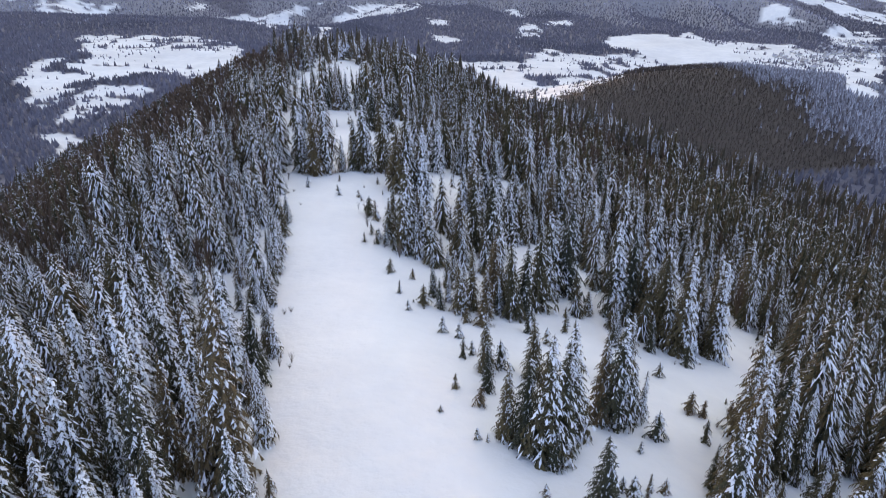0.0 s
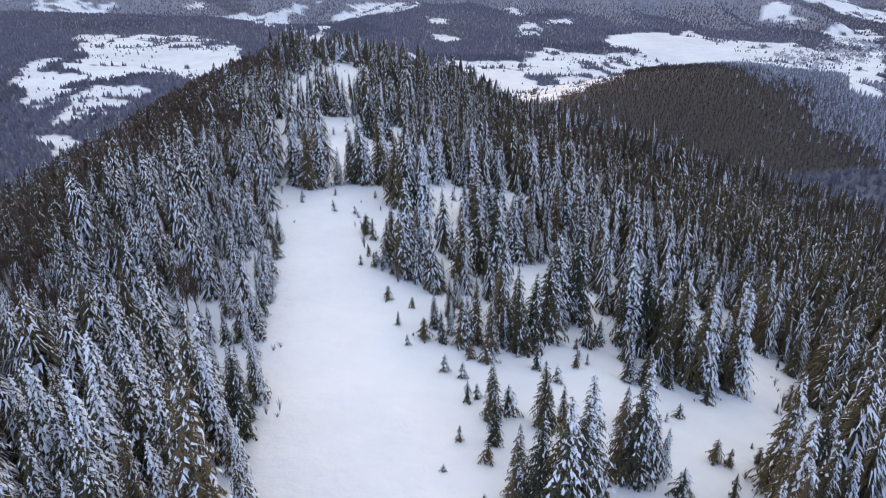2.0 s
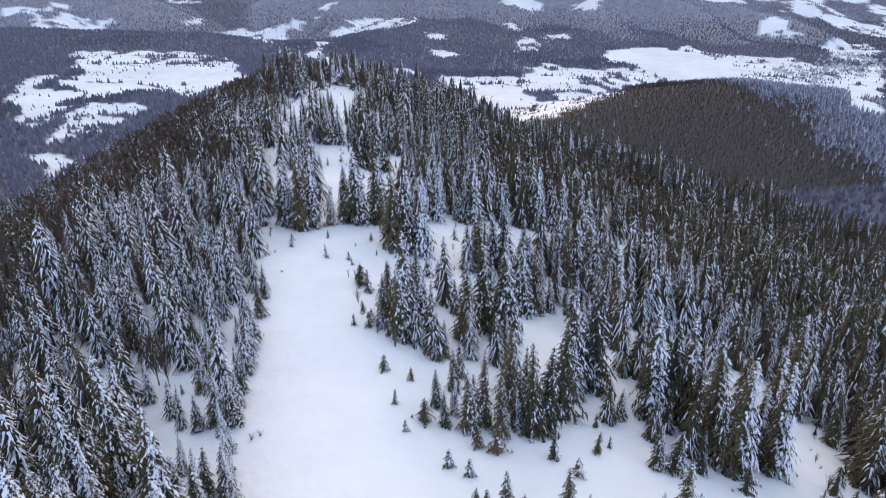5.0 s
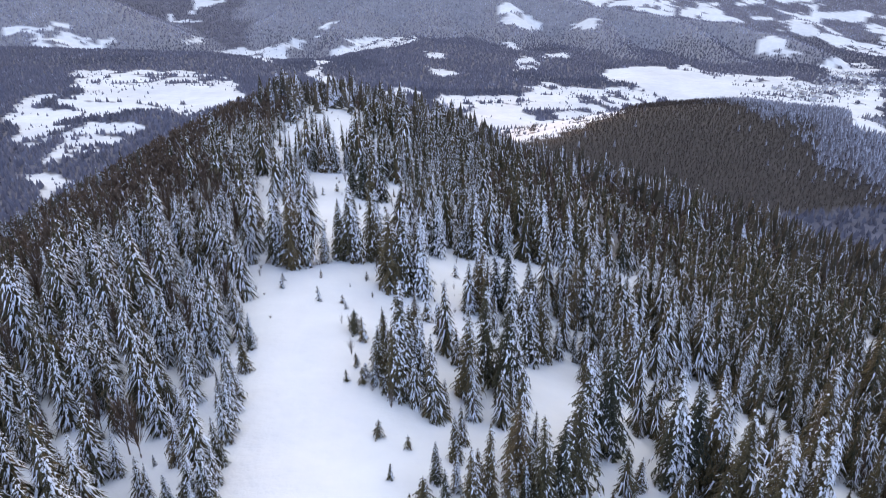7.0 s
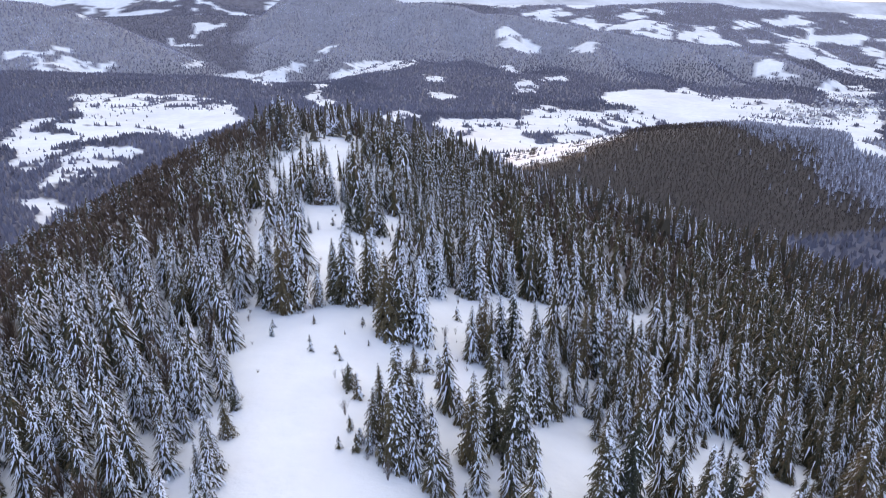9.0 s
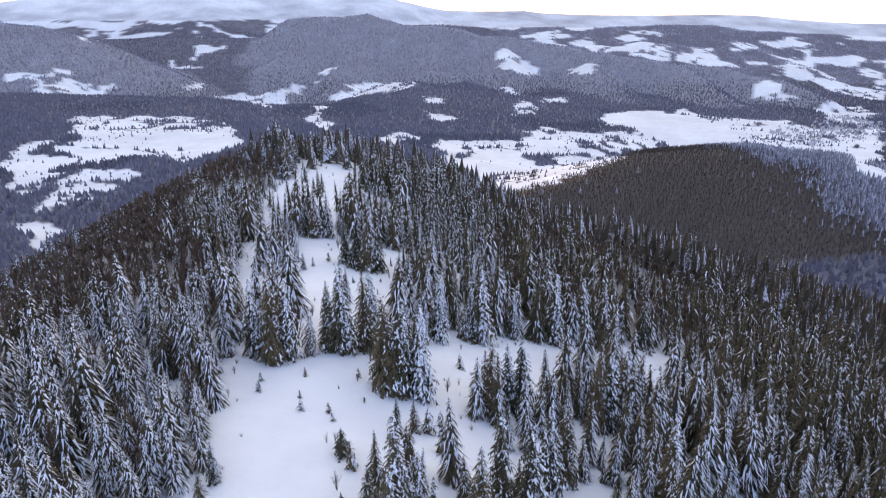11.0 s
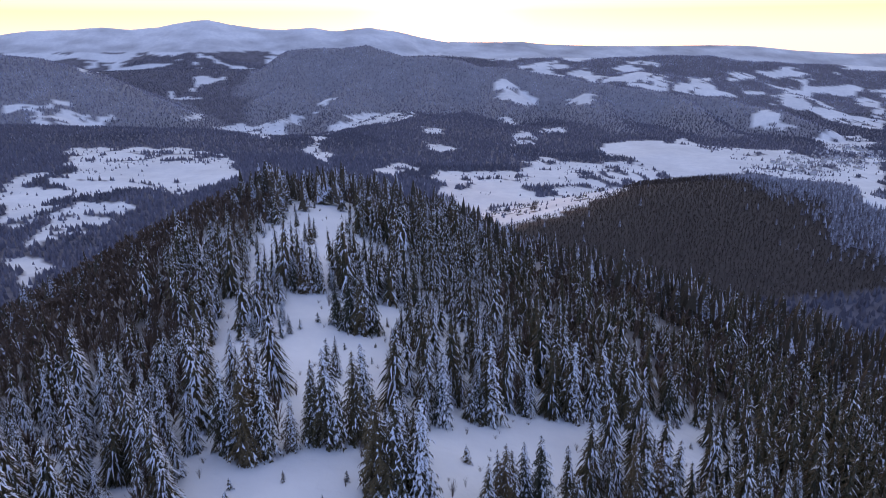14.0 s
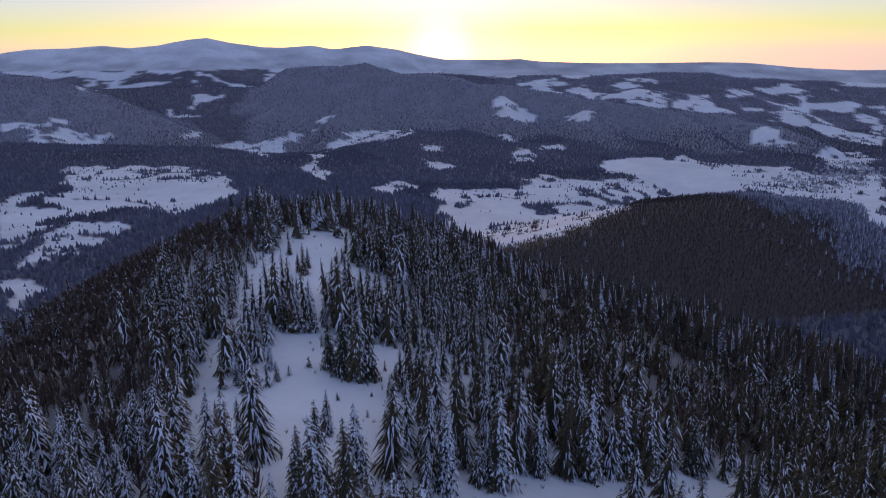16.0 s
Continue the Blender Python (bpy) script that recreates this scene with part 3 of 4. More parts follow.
def bare_tree(rng, tall, wide, twigs, thick=1.0):
    """A leafless broadleaf far off: a stem with rising limbs all the way up."""
    pts = [(0.012 * tall, 0, -0.3), (-0.006 * tall, 0.01 * tall, -0.3), (-0.006 * tall, -0.01 * tall, -0.3), (0, 0, tall * 0.95)]
    tri = [(0, 1, 3), (1, 2, 3), (2, 0, 3)]
    for k in range(twigs):
        a, b = rng.uniform(0, 6.28), len(pts)
        low = tall * rng.uniform(0.12, 0.72)
        out = wide * rng.uniform(0.35, 1.0) * (1.15 - 0.8 * low / tall)
        top = min(tall, low + out * rng.uniform(0.7, 1.9) + 0.1 * tall)
        ca, sa, w = math.cos(a), math.sin(a), wide * rng.uniform(0.08, 0.16) * thick
        mid = (low + top) / 2 + rng.uniform(-0.05, 0.05) * tall
        pts.extend(((0.0, 0.0, low), (ca * out * 0.6 - sa * w, sa * out * 0.6 + ca * w, mid), (ca * out * 0.6 + sa * w, sa * out * 0.6 - ca * w, mid), (ca * out, sa * out, top)))
        tri.extend(((b, b + 1, b + 2), (b + 1, b + 3, b + 2)))
    return np.array(pts), np.array(tri)


def cone_tree(rng, tall, wide, sides):
    a = rng.uniform(0, 6.28) + np.arange(sides) * 6.2832 / sides
    r = wide * rng.uniform(0.8, 1.2, sides)
    pts = np.concatenate([[(0, 0, tall)], np.stack([r * np.cos(a), r * np.sin(a), np.zeros(sides)], 1)])
    return pts, np.array([(0, 1 + i, 1 + (i + 1) % sides) for i in range(sides)])


def mass(name, kinds, x, y, scale, turn, mats, rng, label, category, which=None):
    """Many trees joined into one object."""
    z = height(x, y)
    which = rng.integers(0, len(kinds), len(x)) if which is None else which
    all_p, all_t, all_s, base = [], [], [], 0
    for k, kind in enumerate(kinds):
        p, t = kind[0], kind[1]
        i = np.flatnonzero(which == k)
        if not len(i):
            continue
        c, s = np.cos(turn[i])[:, None], np.sin(turn[i])[:, None]
        q = p[None] * scale[i][:, None, None]
        wide = rng.uniform(0.85, 1.15, len(i))[:, None]
        q = np.stack([(q[..., 0] * c - q[..., 1] * s) * wide + x[i][:, None], (q[..., 0] * s + q[..., 1] * c) * wide + y[i][:, None], q[..., 2] + z[i][:, None] - 0.2], -1)
        lean = rng.normal(0, 0.035, (2, len(i), 1)) * (q[..., 2:3] - z[i][:, None, None])[..., 0]
        q[..., 0] += lean[0]
        q[..., 1] += lean[1]
        all_p.append(q.reshape(-1, 3))
        all_t.append((t[None] + base + np.arange(len(i))[:, None, None] * len(p)).reshape(-1, 3))
        all_s.append(np.tile(kind[2] if len(kind) > 2 else np.zeros(len(t), int), len(i)))
        base += len(i) * len(p)
    ob = new(name, link_mesh(name, np.concatenate(all_p), np.concatenate(all_t), mats, np.concatenate(all_s)))
    return tagged(ob, label, category, kind="stuff")


def scatter(rng, x0, x1, y0, y1, gap):
    """A jittered grid of places."""
    gx, gy = np.meshgrid(np.arange(x0, x1, gap), np.arange(y0, y1, gap))
    gx = gx + gap * 0.5 * (np.arange(gx.shape[0]) % 2)[:, None]
    return (gx + rng.uniform(-0.42, 0.42, gx.shape) * gap).ravel(), (gy + rng.uniform(-0.42, 0.42, gy.shape) * gap).ravel()


# ---- single spruces of the ridge: those that stand out first ----
grow = np.random.default_rng(7)
crowns, saplings = [], []


def crown_parts(p, t, s):
    """The boughs and the snow that lies on them, as two meshes."""
    made = []
    for k, (name, mat) in enumerate((("crown", NEEDLES), ("snow_load", TREE_SNOW))):
        used, back = np.unique(t[s == k], return_inverse=True)
        made.append(link_mesh(name, p[used], back.reshape(-1, 3), [mat]))
    return made


for k in range(9):
    r = random.Random(100 + k)
    tall = (19.0, 17.5, 20.5)[k % 3]
    p, t, s = spruce_mesh(r, tall, (4.2, 3.4, 3.8)[k % 3] * r.uniform(0.95, 1.1), 0.6, 8, (0.30, 0.66, 1.0)[k // 3], True)
    crowns.append((*crown_parts(p, t, s), trunk_mesh(tall, 0.24), tall))
for k in range(6):
    r = random.Random(150 + k)
    p, t, s = spruce_mesh(r, 4.0, (1.25, 1.55, 1.05)[k % 3], 0.36, 5, (0.14, 0.5)[k // 3], True, 0.03, 0.45)
    saplings.append((*crown_parts(p, t, s), trunk_mesh(4.0, 0.07), 4.0))
LABELS = ("dark green spruce with patches of snow on its boughs", "tall spruce with snow on its windward boughs", "spruce laden with heavy snow all over its boughs")
TAKEN = []


def spruce(kind, x, y, tall, broad=1.0):
    """A spruce of that height, snowiness and breadth, standing on the ground."""
    young = tall < 7
    crown, load, trunk, size = saplings[3 * min(kind, 1) + int(grow.integers(0, 3))] if young else crowns[3 * kind + int(grow.integers(0, 3))]
    thing = new("young_spruce" if young else "spruce")
    for me in (trunk, crown, load):
        part = new(me.name.split(".")[0], me)
        part.parent = thing
        if me is load:
            tagged(part, "snow lying on the boughs", kind="stuff")
    thing.matrix_basis = pose(x, y, float(height(x, y)) - 0.05, float(grow.normal(0, 1.6)), float(grow.normal(0, 1.6)), float(grow.uniform(-40, 40))) @ Matrix.Diagonal((*[tall / size * broad * float(grow.uniform(0.92, 1.12))] * 2, tall / size, 1))
    if young:
        return tagged(thing, ("dark young spruce standing in the open snow", "small young spruce dusted with snow")[min(kind, 1)], "young spruce", "young spruces of the clearings")
    return tagged(thing, LABELS[kind], "spruce tree", "spruces of the ridge")


def stand(x, y, tall, kind):
    TAKEN.append((x, y, 2.6 if tall > 7 else 1.2))
    spruce(kind, x, y, tall, 1.2 if tall > 7 else 1.1)


stand(13.3, 77.3, 13.2, 0)
stand(15.9, 76.0, 15.9, 0)
stand(18.4, 74.8, 20.4, 1)
stand(21.0, 76.9, 18.8, 1)
stand(23.6, 82.3, 19.2, 1)
stand(31.4, 87.3, 20.3, 1)
stand(28.9, 87.5, 16.4, 0)
stand(34.6, 89.1, 12.0, 1)
stand(36.7, 90.8, 8.8, 2)
stand(37.9, 85.6, 5.9, 2)
stand(19.4, 71.9, 7.4, 0)
stand(21.2, 73.1, 5.5, 1)
stand(47.5, 97.3, 4.9, 0)
stand(49.8, 96.8, 4.1, 0)
stand(46.9, 87.9, 4.9, 0)
stand(56.2, 99.8, 4.2, 1)
stand(45.6, 109.6, 3.6, 1)
stand(42.6, 107.1, 2.2, 1)
stand(54.4, 119.2, 6.0, 0)
stand(63.8, 128.9, 24.4, 2)
stand(61.6, 132.4, 16.9, 2)
stand(56.8, 131.1, 20.1, 1)
stand(7.4, 100.4, 4.3, 0)
stand(9.0, 101.7, 3.3, 1)
stand(11.1, 89.7, 9.4, 0)
stand(13.8, 98.3, 6.0, 1)
stand(9.8, 85.0, 4.0, 0)
stand(6.0, 89.2, 3.1, 0)
stand(3.6, 109.7, 3.7, 1)
stand(6.7, 108.0, 3.5, 1)
stand(11.3, 115.5, 6.0, 0)
stand(8.3, 116.2, 3.9, 0)
stand(3.1, 121.1, 7.3, 0)
stand(-0.4, 121.6, 5.3, 0)
stand(-3.3, 118.1, 2.7, 1)
stand(-5.6, 125.9, 3.2, 1)
stand(-8.6, 137.3, 3.9, 0)
stand(-21.5, 189.8, 2.3, 1)
stand(-28.7, 192.9, 2.9, 1)
stand(-39.8, 201.3, 3.2, 1)
stand(20.7, 116.4, 6.5, 1)
stand(30.2, 124.7, 2.5, 1)
stand(31.6, 123.4, 2.8, 1)
stand(9.0, 75.9, 2.2, 1)
stand(10.5, 75.6, 1.7, 1)
stand(3.7, 81.7, 1.5, 1)
stand(-16.7, 62.2, 4.7, 0)
stand(34.0, 80.6, 2.4, 1)
stand(28.4, 69.7, 3.0, 2)
stand(32.8, 71.1, 3.3, 2)
stand(34.9, 71.3, 3.1, 1)
stand(17.9, 123.2, 18.5, 0)
stand(20.2, 126.0, 17.0, 0)
stand(24.4, 132.0, 20.2, 0)
stand(-17.7, 177.6, 6.3, 0)
stand(-5.7, 152.0, 16.7, 1)
stand(-2.4, 156.0, 17.0, 1)
stand(-10.4, 158.0, 11.9, 0)
stand(2.7, 148.5, 7.9, 0)
stand(-13.2, 154.5, 4.2, 0)
stand(39.1, 120.2, 9.1, 1)
stand(42.2, 120.5, 9.3, 1)
stand(47.6, 122.4, 8.7, 0)
stand(12.4, 120.8, 11.7, 0)
stand(73.5, 119.1, 7.2, 1)
stand(74.9, 126.1, 6.8, 1)
stand(-36.0, 105.0, 5.9, 2)
stand(-35.7, 107.9, 7.6, 2)
stand(-36.5, 103.0, 4.6, 2)
stand(-36.9, 94.7, 5.3, 2)
stand(-40.5, 109.8, 5.6, 2)
stand(-37.2, 119.1, 7.2, 1)
stand(-30.4, 102.7, 8.6, 0)
stand(-27.3, 102.4, 9.0, 1)
stand(-25.8, 93.5, 7.6, 0)
stand(-31.4, 119.7, 10.6, 1)
stand(-34.6, 120.4, 9.5, 2)
stand(-33.2, 129.6, 10.0, 0)
stand(-34.4, 138.8, 10.3, 1)
stand(-35.9, 147.9, 9.4, 1)
stand(-37.4, 158.7, 9.2, 0)
stand(-38.6, 167.7, 8.9, 1)
stand(-40.7, 131.1, 9.9, 2)
stand(-41.1, 137.4, 9.0, 2)
stand(-18.2, 179.2, 5.7, 0)
stand(-15.4, 173.6, 6.5, 1)
stand(-5.3, 155.2, 23.9, 1)
stand(1.6, 126.8, 8.2, 0)
stand(4.7, 133.4, 9.1, 0)
stand(7.8, 125.7, 8.8, 0)
stand(14.4, 130.7, 16.3, 0)
stand(11.6, 166.0, 23.0, 0)
stand(15.4, 161.2, 23.2, 1)
stand(21.9, 180.3, 19.6, 1)
stand(26.0, 183.6, 18.1, 0)
stand(32.8, 146.8, 24.9, 0)
stand(46.3, 180.8, 22.3, 1)
stand(43.3, 139.3, 24.6, 2)
stand(36.5, 135.8, 7.1, 1)
stand(52.9, 132.2, 24.4, 1)
stand(54.8, 125.1, 24.8, 2)
stand(65.0, 135.6, 24.1, 2)
stand(55.8, 123.6, 5.6, 1)
stand(88.1, 168.4, 24.9, 1)
stand(87.4, 149.0, 14.3, 0)
stand(51.1, 140.8, 24.9, 1)
stand(47.7, 141.8, 23.1, 0)
stand(28.9, 145.3, 21.6, 1)
stand(7.4, 157.7, 19.7, 0)
stand(-15.3, 161.5, 3.7, 0)
stand(-12.9, 157.2, 3.6, 1)
stand(-8.8, 152.2, 4.5, 1)
stand(11.3, 96.0, 11.5, 0)
stand(19.6, 97.1, 12.7, 0)
stand(22.8, 99.2, 7.4, 0)
stand(23.9, 112.8, 4.1, 1)
stand(28.8, 120.7, 4.3, 0)
stand(37.5, 103.8, 13.7, 0)
stand(33.2, 101.2, 8.7, 1)
stand(-40.1, 217.3, 24.2, 0)
stand(-45.8, 221.1, 21.1, 1)
stand(-36.9, 218.8, 21.3, 1)
stand(-43.5, 220.2, 15.2, 1)
stand(-32.0, 221.4, 12.8, 1)
stand(-28.0, 225.1, 18.1, 0)
stand(-23.9, 224.5, 23.7, 1)
stand(-19.0, 227.8, 22.7, 0)
stand(-8.6, 207.6, 24.9, 1)
stand(-3.7, 207.4, 24.7, 2)
stand(-11.1, 207.8, 24.3, 0)
stand(-13.1, 210.0, 17.3, 1)
stand(-0.6, 244.5, 21.0, 2)
stand(12.0, 252.5, 24.6, 2)
stand(9.6, 252.7, 17.2, 1)
stand(12.2, 207.2, 19.1, 0)
stand(16.9, 210.9, 17.9, 1)
stand(20.1, 210.5, 20.3, 1)
stand(26.6, 215.7, 16.7, 1)
stand(9.2, 208.9, 10.0, 1)
stand(37.8, 211.7, 23.6, 0)
stand(41.1, 214.5, 22.1, 1)
stand(46.0, 220.2, 22.4, 1)
stand(-8.3, 188.9, 9.0, 0)
stand(-4.8, 191.7, 8.2, 1)
stand(-40.7, 206.5, 2.8, 1)
stand(-30.0, 198.4, 2.3, 0)
stand(-31.1, 209.4, 2.7, 0)
stand(-22.6, 204.7, 1.1, 1)
stand(-22.8, 192.9, 2.8, 0)
stand(0.7, 196.3, 4.3, 1)
stand(-2.0, 192.3, 6.7, 1)
stand(-16.2, 199.9, 1.8, 0)
stand(5.5, 228.4, 4.8, 1)
stand(36.6, 268.5, 24.9, 1)
stand(47.2, 276.5, 24.3, 1)
stand(54.5, 275.9, 24.5, 1)
stand(22.8, 262.6, 15.8, 1)
stand(71.7, 289.3, 19.3, 0)
stand(-30.4, 298.5, 20.9, 0)
stand(-26.1, 297.3, 24.4, 1)
stand(-23.1, 299.5, 24.5, 0)
stand(-34.6, 301.7, 16.4, 0)
stand(-50.4, 329.6, 20.6, 1)
stand(-54.5, 330.9, 15.9, 0)
stand(-45.9, 330.9, 18.7, 1)
stand(-57.6, 335.8, 10.4, 1)
stand(-42.1, 336.7, 10.5, 1)
stand(-60.8, 395.4, 14.5, 0)
stand(-64.0, 399.1, 9.5, 0)
stand(-61.0, 405.2, 10.0, 0)
stand(-73.1, 423.7, 9.7, 0)
stand(-51.9, 285.5, 7.2, 1)
stand(-52.6, 282.5, 6.7, 1)
stand(-47.5, 289.9, 7.0, 1)
stand(-49.2, 286.1, 6.9, 1)
stand(-40.9, 301.1, 3.9, 0)
stand(-45.2, 294.1, 3.6, 1)
stand(-15.5, 288.8, 7.4, 1)
stand(-15.3, 308.6, 3.1, 0)
stand(-18.7, 307.2, 3.8, 1)
stand(-30.5, 274.7, 2.3, 0)
stand(-43.2, 232.9, 24.1, 0)
stand(-26.4, 236.8, 21.0, 0)
stand(-29.6, 234.1, 16.4, 0)
stand(-18.8, 241.6, 19.2, 1)
stand(-47.5, 421.4, 5.5, 0)
stand(-49.2, 410.4, 5.9, 0)
stand(-38.2, 337.3, 9.9, 0)
stand(-34.0, 342.5, 10.6, 1)
stand(-29.2, 344.0, 12.4, 0)
stand(-24.7, 340.1, 14.3, 1)
stand(-20.7, 339.8, 13.3, 0)
stand(-16.5, 336.9, 13.2, 1)
stand(-14.2, 352.8, 16.8, 1)
stand(-17.1, 361.1, 15.0, 0)
stand(-38.5, 352.1, 11.1, 0)
stand(-28.4, 355.7, 13.6, 1)
stand(-14.3, 294.2, 9.0, 0)
stand(-10.1, 292.4, 17.7, 0)
stand(-7.9, 297.9, 18.1, 1)
stand(-3.5, 288.6, 22.5, 1)
stand(-5.7, 283.7, 15.4, 0)
stand(-29.4, 281.4, 2.5, 1)
stand(-20.8, 287.0, 1.8, 0)
stand(-61.1, 319.6, 7.9, 1)
stand(-60.5, 324.4, 6.0, 2)
stand(-60.1, 355.1, 7.9, 0)
stand(-51.8, 297.7, 9.0, 2)
stand(-58.9, 301.9, 7.3, 1)
stand(-63.0, 334.0, 9.0, 2)
stand(-62.0, 341.0, 8.0, 1)
stand(-58.0, 312.0, 8.0, 1)
stand(-57.0, 306.0, 6.0, 2)
stand(-56.0, 293.0, 7.2, 2)
stand(-58.2, 288.0, 8.0, 1)
stand(-55.0, 283.0, 6.0, 1)
stand(-64.0, 348.0, 9.0, 2)
stand(-60.0, 330.0, 7.4, 1)
stand(-57.0, 322.0, 9.0, 2)
stand(24.2, 62.0, 15.0, 0)
stand(29.6, 68.3, 4.6, 1)
stand(31.4, 67.6, 3.8, 1)
stand(17.4, 65.4, 2.6, 1)

# ---- the woods of the ridge ----
wx, wy = scatter(grow, -330, 420, 20, 760, 4.6)
wx, wy = wx + grow.normal(0, 0.7, len(wx)), wy + grow.normal(0, 0.7, len(wy))
keep = ~open_snow(wx, wy) & (grow.random(len(wx)) > glade(wx, wy)) & (near_ridge(wx, wy) > -262) & (wy > 0.55 * np.abs(wx - 5))
for tx, ty, free in TAKEN:
    keep &= np.hypot(wx - tx, wy - ty) > free
wx, wy = wx[keep], wy[keep]
keep = grow.random(len(wx)) < np.where(wx - crest_x(wy) < np.interp(wy, (150, 220), (-60, -8)), 1.15, np.where(wx - crest_x(wy) < -10, 0.92, 0.70)) + 0.9 * fractal(wx, wy, 24, 33, 3)
wx, wy = wx[keep], wy[keep]
side = wx - crest_x(wy)
# taller and shorter stands; a row of low ones along the edges of the clearings
tall = 17.6 * (1 + 0.55 * fractal(wx, wy, 45, 43, 3)) * np.clip(grow.normal(0.92, 0.24, len(wx)), 0.42, 1.5)
edge = np.zeros(len(wx), bool)
for ex, ey in ((5, 0), (-5, 0), (0, 5), (0, -5)):
    edge |= open_snow(wx + ex, wy + ey)
tall = np.where(edge & (grow.random(len(wx)) < 0.5), tall * grow.uniform(0.25, 0.8, len(wx)), tall)
# leafless beeches mixed in on the outer slopes
outer = side + 36 * fractal(wx, wy, 40, 49, 3) + grow.normal(0, 7, len(wx)) < np.interp(wy, (100, 200, 300), (-82, -60, -42))
tall = np.where(outer, tall * 0.72, tall)
beech = grow.random(len(wx)) < np.where(outer, 0.78, np.where((wx > 20) & (wy > 300), 0.45, 0.03)) + np.where(outer, 0.3, 0.5) * fractal(wx, wy, 70, 47, 2)
beech &= ~edge
away = np.hypot(wx - 5, wy - 60)
for name, which, twigs, thick, label in (("beech_stand", beech & (away < 260), 70, 0.40, "bare brown beeches standing among the spruces"),
                                         ("beech_wood", beech & (away >= 260), 14, 1.7, "brown leafless beech wood on the outer slopes")):
    b = np.flatnonzero(which)
    kinds = [bare_tree(random.Random(350 + k), 14.0, 3.0, twigs, thick) for k in range(5)]
    mass(name, kinds, wx[b], wy[b], grow.uniform(0.62, 1.05, len(b)), grow.uniform(0, 6.28, len(b)), [BEECH_NEAR], grow, label, "beech wood")
wx, wy, tall, side, outer = wx[~beech], wy[~beech], tall[~beech], side[~beech], outer[~beech]
# the nearest stand singly, those behind them in one body, those on the far slopes in simpler shapes
rank = np.argsort(np.hypot(wx - 5, (wy - 60) * 0.8))
near, middle, beyond, last = rank[:190], rank[190:1350], rank[1350:3500], rank[3500:]
for i in near:
    spruce(int(np.clip(round(grow.normal(0.3 if outer[i] else 1.0 if wx[i] < -48 else 1.5 if wx[i] < -20 else 1.0, 0.8)), 0, 2)), float(wx[i]), float(wy[i]), max(7.5, float(tall[i])))


def wood(name, kinds, i, mats, label):
    # the windward trees by the clearings carry most snow, those of the outer slopes little
    load = np.where(outer[i], -0.25, np.where((wx[i] > 95) | ((wx[i] > 20) & (wy[i] > 300)), 0.45, np.where(side[i] < 0, np.where(wy[i] > 230, 2.0, np.where(side[i] < -34, 1.2, 1.8)), 1.4)))
    level = np.clip(np.round(grow.normal(load, 0.75)), 0, 2).astype(int)
    which = level + 3 * grow.integers(0, len(kinds) // 3, len(i))
    mass(name, kinds, wx[i], wy[i], tall[i] / 18.0, grow.uniform(-0.6, 0.6, len(i)), mats, grow, label, "spruce wood", which)


def coarse_kinds(seed, step, count):
    return [spruce_mesh(random.Random(seed + k), 18.0, (5.0, 5.6, 4.4)[k // 3], step, count, (0.16, 0.52, 0.9)[k % 3], False) for k in range(9)]


wood("spruce_wood", coarse_kinds(200, 0.64, 10), middle, [NEEDLES_MASS, TREE_SNOW], "dense spruce wood with snow on the windward boughs")
wood("slope_wood", coarse_kinds(220, 1.3, 8), beyond, [NEEDLES_MASS, TREE_SNOW], "spruce wood with snowy boughs on the slopes of the ridge")
wood("ridge_wood", [star_tree(random.Random(300 + k), 18.0, 3.6, 3, 4) for k in range(6)], last, [SPRUCE_FAR], "dark spruce wood dusted with snow round the summit")

# the same wood goes on behind and to the sides
qx, qy = scatter(grow, -330, 330, -160, 200, 7.2)
keep = (qy <= 0.55 * np.abs(qx - 5)) & ~open_snow(qx, qy) & (np.hypot(qx, qy - 40) > 30)
qx, qy = qx[keep], qy[keep]
close = np.hypot(qx, qy - 40) < 120
for name, which, tiers, points, label in (("edge_wood", close, 6, 7, "spruces dusted with snow beside the clearing"), ("back_wood", ~close, 3, 4, "dark spruce wood dusted with snow behind the clearing")):
    i = np.flatnonzero(which)
    mass(name, [star_tree(random.Random(330 + k), 16.0, 3.4, tiers, points) for k in range(6)], qx[i], qy[i], grow.uniform(0.7, 1.15, len(i)), grow.uniform(0, 6.28, len(i)),
         [SPRUCE_FAR], grow, label, "spruce wood")

# ---- bare shrubs and saplings round the clearings ----
def shrub_mesh(rng, tall, wide, stems):
    """Thin upright stems that fork twice."""
    pts, tri = [], []
    for k in range(stems):
        a, lean, h = rng.uniform(0, 6.28), rng.uniform(0.05, 1.0) * wide, tall * rng.uniform(0.55, 1.0)
        tip = (lean * math.cos(a), lean * math.sin(a), h)
        for fork in range(3):
            b, f = len(pts), (0.0, 0.35, 0.6)[fork]
            start = tuple(c * f for c in tip)
            end = tip if fork == 0 else (tip[0] + rng.uniform(-0.35, 0.35) * wide, tip[1] + rng.uniform(-0.35, 0.35) * wide, h * rng.uniform(0.7, 1.0))
            w = (0.016, 0.011, 0.009)[fork] * (1 + 0.25 * tall)
            pts.extend(((start[0] - w, start[1], start[2]), (start[0] + w, start[1], start[2]), (start[0], start[1] + w, start[2]), end))
            tri.extend(((b, b + 1, b + 3), (b + 1, b + 2, b + 3), (b + 2, b, b + 3)))
    return np.array(pts), np.array(tri)


